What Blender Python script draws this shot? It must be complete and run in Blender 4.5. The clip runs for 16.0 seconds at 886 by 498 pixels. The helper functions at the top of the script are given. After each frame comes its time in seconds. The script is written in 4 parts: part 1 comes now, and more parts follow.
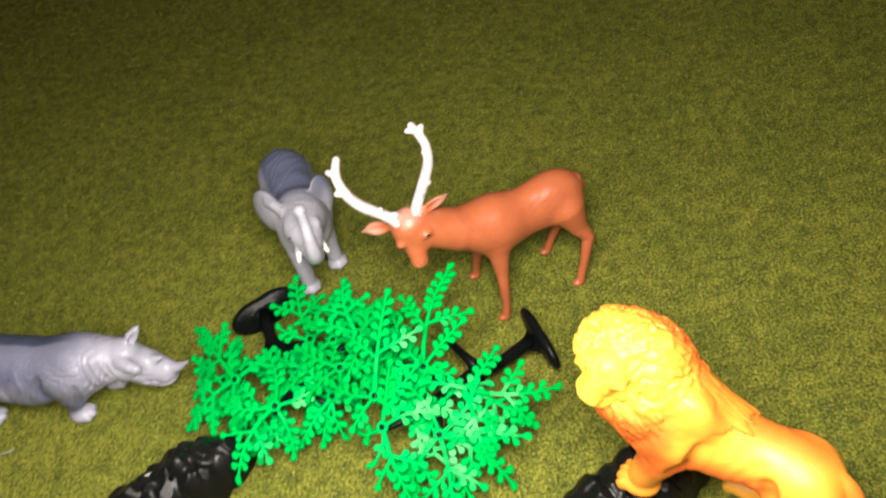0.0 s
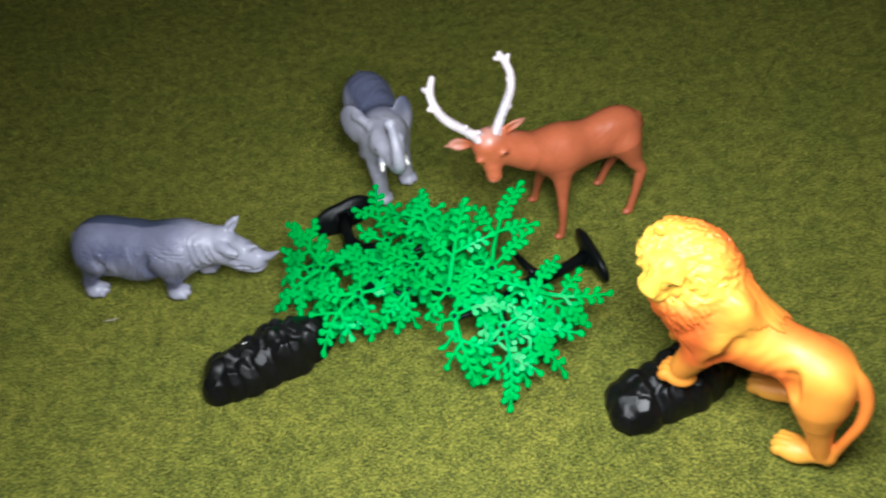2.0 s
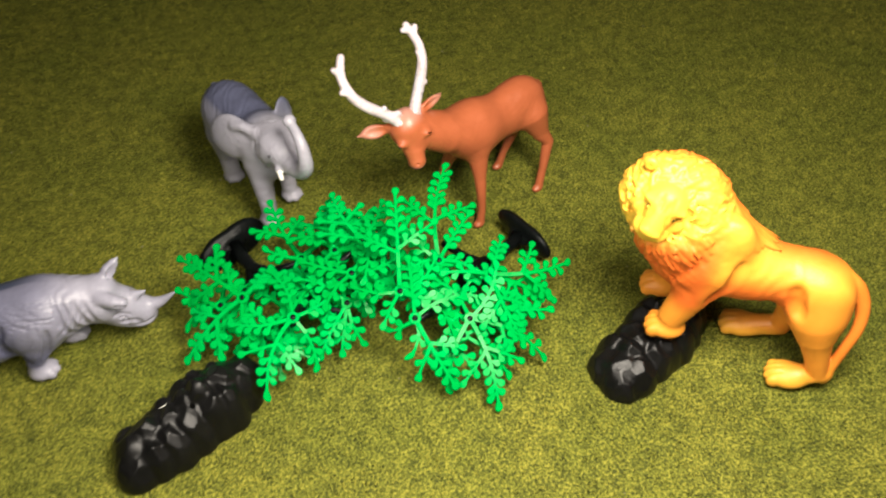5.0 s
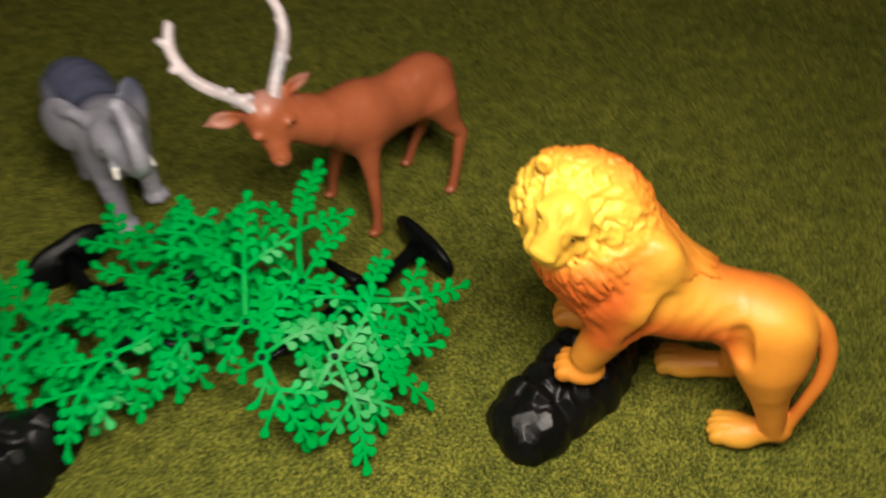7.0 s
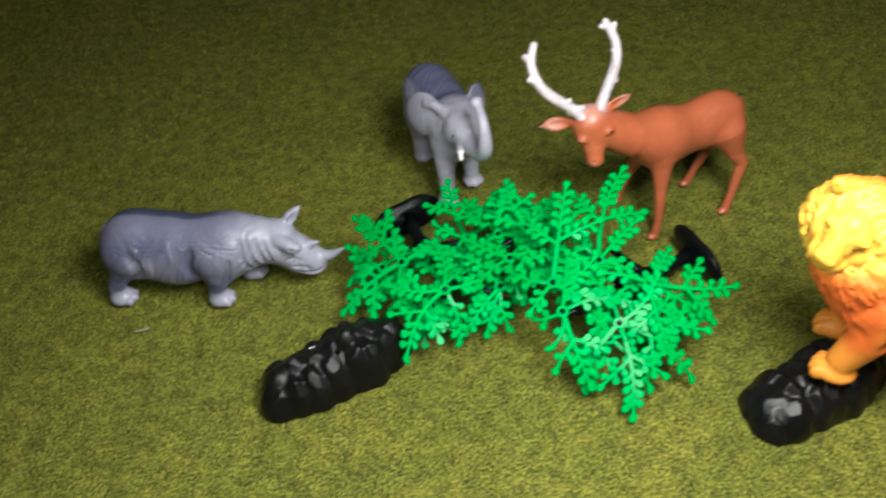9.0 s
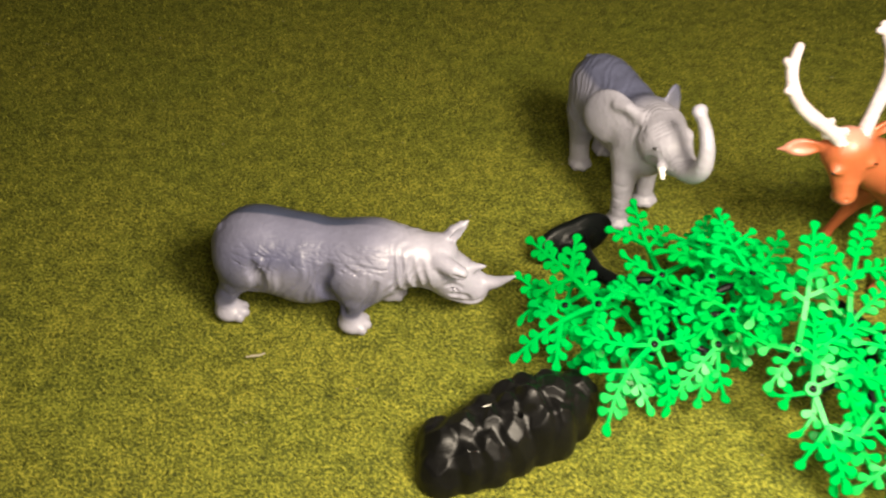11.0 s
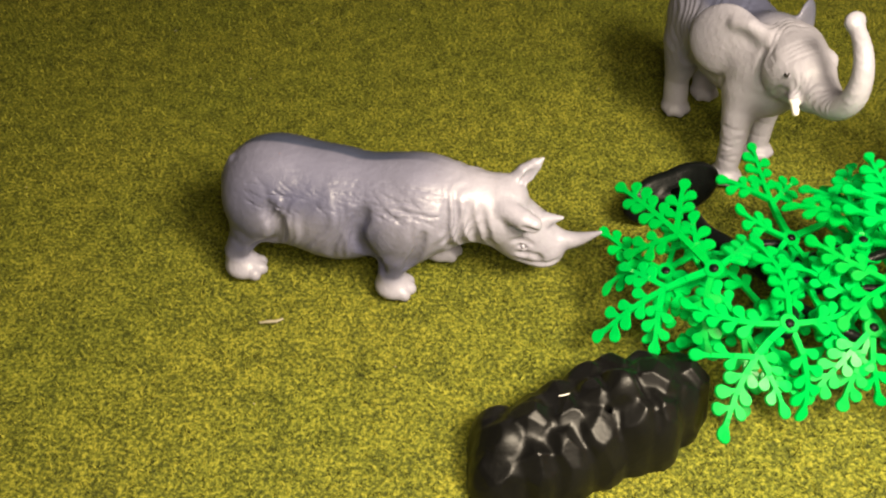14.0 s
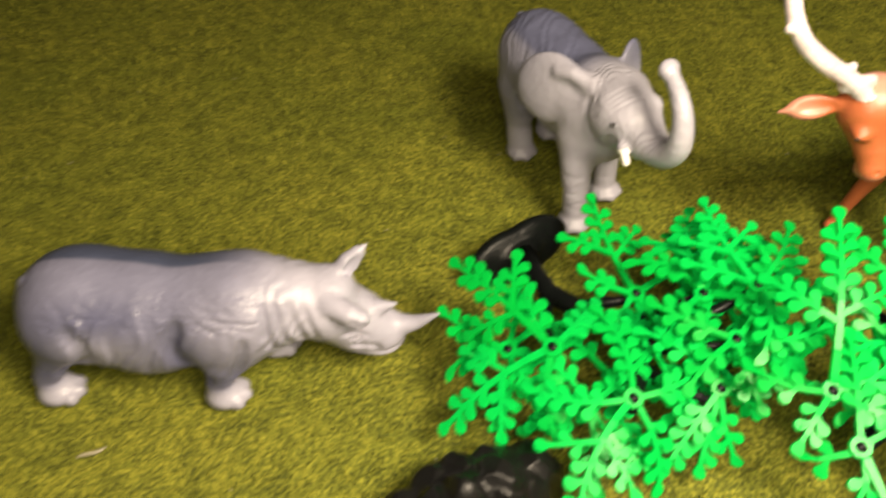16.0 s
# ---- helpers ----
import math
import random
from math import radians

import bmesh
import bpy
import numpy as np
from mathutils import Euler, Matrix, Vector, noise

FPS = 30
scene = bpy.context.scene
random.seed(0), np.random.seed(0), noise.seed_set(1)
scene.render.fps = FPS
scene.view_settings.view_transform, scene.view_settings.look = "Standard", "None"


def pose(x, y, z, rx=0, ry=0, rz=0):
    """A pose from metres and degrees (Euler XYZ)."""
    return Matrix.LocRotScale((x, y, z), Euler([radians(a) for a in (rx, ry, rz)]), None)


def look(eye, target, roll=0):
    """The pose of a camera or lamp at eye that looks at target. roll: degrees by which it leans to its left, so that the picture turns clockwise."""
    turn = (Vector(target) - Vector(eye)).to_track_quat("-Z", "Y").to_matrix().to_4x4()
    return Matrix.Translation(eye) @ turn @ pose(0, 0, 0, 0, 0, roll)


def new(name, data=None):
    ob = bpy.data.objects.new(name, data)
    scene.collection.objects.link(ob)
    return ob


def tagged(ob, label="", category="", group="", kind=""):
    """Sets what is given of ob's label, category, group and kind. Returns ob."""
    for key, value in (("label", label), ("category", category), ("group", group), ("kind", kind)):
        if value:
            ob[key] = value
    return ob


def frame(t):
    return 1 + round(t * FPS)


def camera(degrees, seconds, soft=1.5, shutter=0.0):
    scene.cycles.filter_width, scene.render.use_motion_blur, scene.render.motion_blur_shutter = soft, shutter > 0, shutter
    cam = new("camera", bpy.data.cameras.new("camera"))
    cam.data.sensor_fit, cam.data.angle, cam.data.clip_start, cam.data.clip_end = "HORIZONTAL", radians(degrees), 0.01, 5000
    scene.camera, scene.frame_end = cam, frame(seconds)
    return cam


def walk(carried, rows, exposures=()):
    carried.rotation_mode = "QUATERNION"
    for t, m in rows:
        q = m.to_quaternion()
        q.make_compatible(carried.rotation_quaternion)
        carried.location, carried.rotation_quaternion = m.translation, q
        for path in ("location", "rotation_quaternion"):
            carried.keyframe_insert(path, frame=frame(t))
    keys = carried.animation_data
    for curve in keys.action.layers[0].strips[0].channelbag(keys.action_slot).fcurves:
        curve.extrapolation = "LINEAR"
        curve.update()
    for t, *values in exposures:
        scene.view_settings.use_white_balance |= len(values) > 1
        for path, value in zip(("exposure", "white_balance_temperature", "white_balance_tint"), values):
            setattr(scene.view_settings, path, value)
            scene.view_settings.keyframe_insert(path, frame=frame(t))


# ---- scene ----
cam = camera(57.5, 16.0, 2.1, 0.7)
PATH = [
    (0, (0.087, -0.147, 0.307), (0.076, 1.256, -1.118), -13.2),
    (0.5, (0.084, -0.162, 0.317), (0.014, 1.197, -1.149), -12.8),
    (1, (0.063, -0.173, 0.322), (-0.057, 1.156, -1.169), -12.9),
    (1.5, (0.054, -0.177, 0.324), (-0.075, 1.15, -1.167), -12.9),
    (2, (0.051, -0.19, 0.33), (0.015, 1.14, -1.164), -9.5),
    (2.5, (0.039, -0.184, 0.322), (0.156, 1.122, -1.188), -4.9),
    (3, (0.0, -0.188, 0.325), (0.192, 1.114, -1.182), -4.0),
    (3.2, (-0.015, -0.185, 0.317), (0.23, 1.115, -1.184), -2.6),
    (5.3, (-0.031, -0.149, 0.264), (0.598, 1.135, -1.134), -1.2),
    (5.5, (-0.016, -0.128, 0.242), (0.654, 1.151, -1.142), -1.0),
    (6, (0.026, -0.09, 0.193), (0.781, 1.127, -1.203), -0.7),
    (6.5, (0.041, -0.089, 0.203), (0.751, 1.101, -1.239), -1.4),
    (6.6, (0.037, -0.100, 0.208), (0.678, 1.040, -1.170), -1.8),
    (6.7, (0.036, -0.109, 0.217), (0.640, 1.039, -1.171), -1.5),
    (6.8, (0.036, -0.115, 0.225), (0.619, 1.039, -1.168), -1.2),
    (6.9, (0.037, -0.122, 0.231), (0.595, 1.053, -1.155), -1.4),
    (7, (0.036, -0.13, 0.238), (0.595, 1.141, -1.202), -1.2),
    (7.5, (0.027, -0.153, 0.257), (0.387, 1.206, -1.165), -3.8),
    (8, (0.014, -0.167, 0.268), (0.22, 1.258, -1.12), -6.3),
    (8.5, (0.013, -0.172, 0.276), (0.154, 1.282, -1.089), -6.8),
    (9, (-0.018, -0.179, 0.27), (0.097, 1.288, -1.084), -5.1),
    (9.5, (-0.034, -0.163, 0.261), (0.131, 1.295, -1.097), -2.6),
    (10, (-0.07, -0.14, 0.254), (0.138, 1.304, -1.114), 0.3),
    (10.2, (-0.083, -0.133, 0.249), (0.126, 1.315, -1.114), 1.6),
    (12.3, (-0.088, -0.08, 0.204), (-0.135, 1.318, -1.225), -5.1),
    (12.5, (-0.085, -0.079, 0.195), (-0.159, 1.324, -1.229), -4.7),
    (13, (-0.081, -0.073, 0.192), (-0.135, 1.344, -1.218), -3.2),
    (13.5, (-0.086, -0.072, 0.186), (-0.103, 1.355, -1.216), -1.8),
    (14, (-0.088, -0.071, 0.184), (-0.078, 1.358, -1.215), -1.2),
    (14.5, (-0.089, -0.067, 0.18), (-0.071, 1.347, -1.233), -2.6),
    (15, (-0.081, -0.058, 0.179), (-0.02, 1.34, -1.249), -3.5),
    (15.5, (-0.072, -0.058, 0.192), (0.022, 1.349, -1.226), -4.4),
    (16, (-0.059, -0.045, 0.189), (0.138, 1.37, -1.21), -2.6),
]
EXPOSURES = [(0.0, 0.38, 5480, 9), (0.5, 0.1, 4870, 8), (1.0, -0.08, 4720, 8), (3.0, -0.08, 4720, 8), (5.3, 0.2, 5720, 9), (6.0, 0.22, 5500, 5), (6.5, -0.38, 5450, 3), (7.0, -0.8, 5650, 11), (7.5, -0.55, 5650, 10), (9.0, -0.12, 5010, 8), (10.2, 0.38, 5720, 10), (12.3, 0.66, 6520, 9), (15.0, 0.66, 6520, 9), (16.0, 0.58, 6650, 9)]
walk(cam, [(t, look(eye, target, roll)) for t, eye, target, roll in PATH], EXPOSURES)

# ---- light: a phone torch in a dark room ----
world = bpy.data.worlds.new("dark_room")
scene.world = world
world.use_nodes = True
world.node_tree.nodes["Background"].inputs[0].default_value = (0.92, 0.96, 1.0, 1)
world.node_tree.nodes["Background"].inputs[1].default_value = 0.12

# Two fixed lamps stand in for one moving torch; the second is added fill.
for at, energy in (((0.088, -0.090, 0.300), 9.2), ((-0.058, -0.068, 0.205), 1.7)):
    torch = new("torch", bpy.data.lights.new("torch", "POINT"))
    torch.data.energy = energy
    torch.data.color = (1.0, 0.83, 0.61)
    torch.data.shadow_soft_size = 0.06
    torch.location = at


# ---- materials ----
def material(name):
    m = bpy.data.materials.new(name)
    m.use_nodes = True
    return m, m.node_tree.nodes, m.node_tree.links, m.node_tree.nodes["Principled BSDF"]


def noise_node(nodes, links, scale, detail=3.0, rough=0.55):
    where = nodes.new("ShaderNodeTexCoord")
    n = nodes.new("ShaderNodeTexNoise")
    n.inputs["Scale"].default_value = scale
    n.inputs["Detail"].default_value = detail
    n.inputs["Roughness"].default_value = rough
    links.new(where.outputs["Object"], n.inputs["Vector"])
    return n


def ramp_node(nodes, links, source, stops):
    r = nodes.new("ShaderNodeValToRGB")
    while len(r.color_ramp.elements) < len(stops):
        r.color_ramp.elements.new(0.5)
    for e, (at, colour) in zip(r.color_ramp.elements, stops):
        e.position, e.color = at, (*colour, 1)
    links.new(source, r.inputs[0])
    return r


def mix_node(nodes, links, fac, a, b, blend="MIX"):
    m = nodes.new("ShaderNodeMix")
    m.data_type, m.blend_type = "RGBA", blend
    for socket, value in ((m.inputs[0], fac), (m.inputs[6], a), (m.inputs[7], b)):
        if isinstance(value, (int, float)):
            socket.default_value = value
        elif isinstance(value, tuple):
            socket.default_value = (*value, 1)
        else:
            links.new(value, socket)
    return m.outputs[2]


def plastic(name, base, second=None, rough=0.4, grain=900.0, relief=0.12, spots=0.18, third=None, shine=0.5, sheer=0.0):
    """Moulded plastic with slight mottling and fine relief. A pair of base colours varies from piece to piece. second
    and third: sprayed paint and other darker or paler tones, where 'paint' and 'paint_b' lie on the mesh. sheer: the
    share of light that a thin piece lets through.
    """
    m, nodes, links, bsdf = material(name)
    colour = base
    if isinstance(base[0], tuple):
        who = nodes.new("ShaderNodeObjectInfo")
        colour = mix_node(nodes, links, who.outputs["Random"], *base)
    for other, layer in ((second, "paint"), (third, "paint_b")):
        if other:
            at = nodes.new("ShaderNodeAttribute")
            at.attribute_name = layer
            colour = mix_node(nodes, links, at.outputs["Fac"], colour, other)
    blot = noise_node(nodes, links, 130.0, 4.0, 0.6)
    shade = ramp_node(nodes, links, blot.outputs[0], [(0.3, (1 - spots,) * 3), (0.7, (1.0, 1.0, 1.0))])
    tint = mix_node(nodes, links, 1.0, colour, shade.outputs[0], "MULTIPLY")
    links.new(tint, bsdf.inputs["Base Color"])
    fine = noise_node(nodes, links, grain, 4.0, 0.6)
    gloss = ramp_node(nodes, links, blot.outputs[0], [(0.25, (rough * 0.8,) * 3), (0.75, (min(1, rough * 1.3),) * 3)])
    links.new(gloss.outputs[0], bsdf.inputs["Roughness"])
    bump = nodes.new("ShaderNodeBump")
    bump.inputs["Strength"].default_value = relief
    bump.inputs["Distance"].default_value = 0.0006
    links.new(fine.outputs[0], bump.inputs["Height"])
    links.new(bump.outputs[0], bsdf.inputs["Normal"])
    bsdf.inputs["Specular IOR Level"].default_value = shine
    if sheer:
        glow = nodes.new("ShaderNodeBsdfTranslucent")
        links.new(tint, glow.inputs["Color"])
        both = nodes.new("ShaderNodeMixShader")
        both.inputs[0].default_value = sheer
        out = next(n for n in nodes if n.type == "OUTPUT_MATERIAL")
        links.new(bsdf.outputs[0], both.inputs[1])
        links.new(glow.outputs[0], both.inputs[2])
        links.new(both.outputs[0], out.inputs["Surface"])
    return m


def turf_material(name, island):
    """Short mottled pile: blotches of a millimetre or two, wider patches, and a tone of its own for every fibre."""
    m, nodes, links, bsdf = material(name)
    patch = noise_node(nodes, links, 820.0, 3.0, 0.75)
    wide = noise_node(nodes, links, 140.0, 2.0, 0.6)
    broad = noise_node(nodes, links, 20.0, 3.0, 0.55)

    def blend(a, share_a, b, share_b):
        first, last = nodes.new("ShaderNodeMath"), nodes.new("ShaderNodeMath")
        first.operation, last.operation = "MULTIPLY", "MULTIPLY_ADD"
        links.new(a, first.inputs[0])
        first.inputs[1].default_value = share_a
        links.new(b, last.inputs[0])
        last.inputs[1].default_value = share_b
        links.new(first.outputs[0], last.inputs[2])
        return last.outputs[0]

    source = blend(patch.outputs[0], 0.80, wide.outputs[0], 0.20)
    if island:
        geo = nodes.new("ShaderNodeNewGeometry")
        source = blend(source, 0.70, geo.outputs["Random Per Island"], 0.30)
    r = ramp_node(nodes, links, source, [(0.36, (0.038, 0.043, 0.008)), (0.455, (0.080, 0.088, 0.012)), (0.525, (0.164, 0.168, 0.019)), (0.62, (0.325, 0.305, 0.037))])
    b = ramp_node(nodes, links, broad.outputs[0], [(0.3, (0.80, 0.86, 0.84)), (0.7, (1.0, 1.0, 1.0))])
    links.new(mix_node(nodes, links, 1.0, r.outputs[0], b.outputs[0], "MULTIPLY"), bsdf.inputs["Base Color"])
    bsdf.inputs["Roughness"].default_value = 0.7
    bsdf.inputs["Specular IOR Level"].default_value = 0.14
    bump = nodes.new("ShaderNodeBump")
    bump.inputs["Strength"].default_value = 0.7
    bump.inputs["Distance"].default_value = 0.0012
    links.new(patch.outputs[0], bump.inputs["Height"])
    links.new(bump.outputs[0], bsdf.inputs["Normal"])
    return m


TURF_BASE = turf_material("turf_backing", False)
TURF_FIBRE = turf_material("turf_fibre", True)
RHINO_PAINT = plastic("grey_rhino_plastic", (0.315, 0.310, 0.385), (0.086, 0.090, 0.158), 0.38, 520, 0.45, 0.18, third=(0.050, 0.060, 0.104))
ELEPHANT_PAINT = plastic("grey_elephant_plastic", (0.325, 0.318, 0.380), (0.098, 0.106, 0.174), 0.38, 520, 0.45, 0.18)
DEER_PAINT = plastic("red_brown_plastic", (0.36, 0.098, 0.036), (0.45, 0.24, 0.19), 0.36, 900, 0.12, 0.14)
ANTLER_PAINT = plastic("white_antler_paint", (0.66, 0.62, 0.66), (0.58, 0.46, 0.46), 0.30, 600, 0.3, 0.55)
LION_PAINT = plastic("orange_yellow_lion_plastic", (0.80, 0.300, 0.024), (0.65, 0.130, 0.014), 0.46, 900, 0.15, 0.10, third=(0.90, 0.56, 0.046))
TUSK_PAINT = plastic("white_tusk_paint", (0.85, 0.82, 0.76), None, 0.3)
EYE_PAINT = plastic("dark_eye_paint", (0.012, 0.010, 0.008), None, 0.6)
BLACK_PLASTIC = plastic("glossy_black_plastic", (0.005, 0.005, 0.005), None, 0.36, 500, 0.2, 0.3, shine=0.26)
TRUNK_PLASTIC = plastic("black_tree_plastic", (0.004, 0.005, 0.005), None, 0.30, 600, 0.3, 0.3, shine=0.10)
LEAF_PLASTIC = plastic("bright_green_plastic", ((0.0003, 0.50, 0.060), (0.001, 0.62, 0.098)), None, 0.27, 800, 0.08, 0.12, shine=0.18, sheer=0.42)
STRAW = plastic("pale_straw", (0.30, 0.27, 0.19), None, 0.6)
WALL_PAINT = plastic("plain_wall_paint", (0.45, 0.43, 0.40), None, 0.8, 60)


# ---- mesh tools ----
def mesh_from(name, verts, polys, mats, smooth=True):
    """A mesh from arrays: verts (n, 3) in metres, polys (m, k)."""
    me = bpy.data.meshes.new(name)
    n, (m, k) = len(verts), polys.shape
    me.vertices.add(n)
    me.vertices.foreach_set("co", np.ascontiguousarray(verts, np.float32).ravel())
    me.loops.add(m * k)
    me.loops.foreach_set("vertex_index", np.ascontiguousarray(polys, np.int32).ravel())
    me.polygons.add(m)
    me.polygons.foreach_set("loop_start", np.arange(0, m * k, k, dtype=np.int32))
    me.polygons.foreach_set("loop_total", np.full(m, k, np.int32))
    me.polygons.foreach_set("use_smooth", np.full(m, smooth))
    for mat in mats:
        me.materials.append(mat)
    me.update(calc_edges=True)
    me.validate()
    return me


def part(name, bm, mat, parent, label="", smooth=True):
    me = bpy.data.meshes.new(name)
    bm.normal_update()
    bm.to_mesh(me)
    bm.free()
    me.materials.append(mat)
    for p in me.polygons:
        p.use_smooth = smooth
    ob = new(name, me)
    ob.parent = parent
    return tagged(ob, label)


class Clay:
    """Soft modelling in millimetres: shapes melt into one another on a grid of distances, which is then skinned."""

    def __init__(self, low, high, step=0.6):
        self.low, self.step = np.array(low, np.float32), step
        self.axes = [np.arange(a, b, step, dtype=np.float32) for a, b in zip(low, high)]
        self.d = np.full([len(a) for a in self.axes], 50.0, np.float32)
        self.tag = np.zeros(self.d.shape, np.int8)

    def window(self, low, high):
        cut = []
        for k in range(3):
            a = int(max(0, (low[k] - self.low[k]) / self.step))
            b = int(min(len(self.axes[k]), (high[k] - self.low[k]) / self.step + 2))
            cut.append(slice(a, max(a + 1, b)))
        x, y, z = (self.axes[k][cut[k]] for k in range(3))
        return tuple(cut), x[:, None, None], y[None, :, None], z[None, None, :]

    def melt(self, cut, d, k, tag):
        old = self.d[cut]
        if tag is not None:
            t = self.tag[cut]
            t[d < old] = tag
        h = np.clip(k - np.abs(old - d), 0, None) / max(k, 1e-3)
        self.d[cut] = np.minimum(old, d) - h * h * k * 0.25

    def carve(self, cut, d, k):
        old = self.d[cut]
        h = np.clip(k - np.abs(old + d), 0, None) / max(k, 1e-3)
        self.d[cut] = np.maximum(old, -d) + h * h * k * 0.25

    def ball(self, c, r, turn=(0, 0, 0), k=4.0, tag=0, dig=False):
        """An ellipsoid at c with radii r, turned by Euler degrees."""
        big = max(r) + k + 3
        cut, x, y, z = self.window([v - big for v in c], [v + big for v in c])
        m = np.array(Euler([radians(a) for a in turn]).to_matrix().inverted(), np.float32)
        px, py, pz = x - c[0], y - c[1], z - c[2]
        q = [m[i][0] * px + m[i][1] * py + m[i][2] * pz for i in range(3)]
        k0 = np.sqrt(sum((q[i] / r[i]) ** 2 for i in range(3)))
        k1 = np.sqrt(sum((q[i] / r[i] ** 2) ** 2 for i in range(3))) + 1e-6
        d = k0 * (k0 - 1) / k1
        self.carve(cut, d, k) if dig else self.melt(cut, d, k, tag)

    def rod(self, a, b, ra, rb, k=3.0, tag=0, dig=False):
        """A tapering rod from a to b."""
        self.limb((*a, ra), (*b, rb), k=k, tag=tag, dig=dig)

    def limb(self, *stops, k=3.0, tag=0, dig=False):
        """Rods through stops of x, y, z, radius, joined before they melt into the rest."""
        p = np.array(stops, np.float32)
        big = p[:, 3].max() + k + 3
        cut, x, y, z = self.window(p[:, :3].min(0) - big, p[:, :3].max(0) + big)
        whole = None
        for a, b in zip(p, p[1:]):
            ab = b[:3] - a[:3]
            px, py, pz = x - a[0], y - a[1], z - a[2]
            t = np.clip((px * ab[0] + py * ab[1] + pz * ab[2]) / float(ab @ ab + 1e-9), 0, 1)
            d = np.sqrt((px - t * ab[0]) ** 2 + (py - t * ab[1]) ** 2 + (pz - t * ab[2]) ** 2) - (a[3] + (b[3] - a[3]) * t)
            whole = d if whole is None else np.minimum(whole, d)
        self.carve(cut, whole, k) if dig else self.melt(cut, whole, k, tag)

    def ridges(self, low, high, way, pitch, depth, soft=4.0):
        """Folds of skin: waves along the direction way, fading towards the sides of a box."""
        cut, x, y, z = self.window(low, high)
        fade = 1.0
        for v, a, b in ((x, low[0], high[0]), (y, low[1], high[1]), (z, low[2], high[2])):
            fade = fade * np.clip(np.minimum(v - a, b - v) / soft, 0, 1)
        wob = 1.3 * np.sin(0.31 * x + 0.5 * y) + 1.1 * np.sin(0.37 * z - 0.21 * x)
        s = way[0] * x + way[1] * y + way[2] * z + wob
        self.d[cut] += (depth * fade * np.sin(2 * math.pi / pitch * s)).astype(np.float32)

    def settle(self, base, p, lift):
        """The place over p that lies lift above the surface of the distances in base."""
        p = np.array(p, np.float64)
        top = np.array(base.shape) - 3
        for _ in range(4):
            i, j, k = np.clip(np.rint((p - self.low) / self.step).astype(int), 2, top)
            g = np.array((base[i + 2, j, k] - base[i - 2, j, k], base[i, j + 2, k] - base[i, j - 2, k], base[i, j, k + 2] - base[i, j, k - 2]), np.float64)
            g /= np.linalg.norm(g) + 1e-6
            seen = base[i, j, k] + (p - (self.low + np.array((i, j, k)) * self.step)) @ g
            p = p - g * (seen - lift)
        return Vector(p)

    def groove(self, *stops, r=0.5, sink=0.15, k=1.5):
        """A crease drawn on the surface through places near it."""
        p = [self.settle(self.d, q, sink) for q in spline(*stops, steps=4)]
        for a, b in zip(p, p[1:]):
            self.rod(a, b, r, r, k, dig=True)

    def skin(self):
        """Vertices in millimetres, quads and the tag of each quad."""
        d, n = self.d, self.d.shape
        inside = d < 0
        corner = [(i, j, k) for i in (0, 1) for j in (0, 1) for k in (0, 1)]
        views = {c: inside[c[0]:n[0] - 1 + c[0], c[1]:n[1] - 1 + c[1], c[2]:n[2] - 1 + c[2]] for c in corner}
        count = sum(v.astype(np.int8) for v in views.values())
        cells = np.argwhere((count > 0) & (count < 8))
        total, hits = np.zeros((len(cells), 3)), np.zeros(len(cells))
        for a in corner:
            for ax in range(3):
                if a[ax]:
                    continue
                b = list(a)
                b[ax] = 1
                ia, ib = cells + a, cells + b
                da, db = d[tuple(ia.T)], d[tuple(ib.T)]
                cross = (da < 0) != (db < 0)
                t = np.where(cross, da / np.where(cross, da - db, 1), 0)
                total[cross] += (ia + (ib - ia) * t[:, None])[cross]
                hits[cross] += 1
        grid = total / hits[:, None]
        number = np.full([v - 1 for v in n], -1, np.int64)
        number[tuple(cells.T)] = np.arange(len(cells))
        quads = []
        for ax in range(3):
            u, w = (ax + 1) % 3, (ax + 2) % 3
            lo = [slice(1, v - 1) for v in n]
            hi = [slice(1, v - 1) for v in n]
            lo[ax], hi[ax] = slice(0, n[ax] - 1), slice(1, n[ax])
            s0, s1 = inside[tuple(lo)], inside[tuple(hi)]
            e = np.argwhere(s0 != s1)
            first = s0[tuple(e.T)]
            off = np.ones(3, int)
            off[ax] = 0
            e = e + off
            du, dw = np.eye(3, dtype=int)[u], np.eye(3, dtype=int)[w]
            q = np.stack([number[tuple((e - s).T)] for s in (du + dw, dw, 0 * du, du)], 1)
            q[~first] = q[~first][:, ::-1]
            quads.append(q)
        quads = np.concatenate(quads)
        quads = quads[(quads >= 0).all(1)]
        near = np.clip(np.rint(grid[quads[:, 0]]).astype(int), 0, np.array(n) - 1)
        return grid * self.step + self.low, quads, self.tag[tuple(near.T)]

    def figure(self, name, mats, at, heading, paint=None, paint_b=None, scale=1.0, names=(), labels=()):
        v, q, tag = self.skin()
        v[:, 2] -= v[:, 2].min()
        own = tag == 0
        me = mesh_from(name, v * scale / 1000.0, q[own], mats[:1])

        def spray(data, p):
            for key, f in (("paint", paint), ("paint_b", paint_b)):
                if f:
                    layer = data.attributes.new(key, "FLOAT", "POINT")
                    layer.data.foreach_set("value", np.clip(f(p[:, 0], p[:, 1], p[:, 2]), 0, 1).astype(np.float32))

        spray(me, v)
        ob = new(name, me)
        ob.matrix_world = pose(at[0], at[1], at[2], 0, 0, heading)
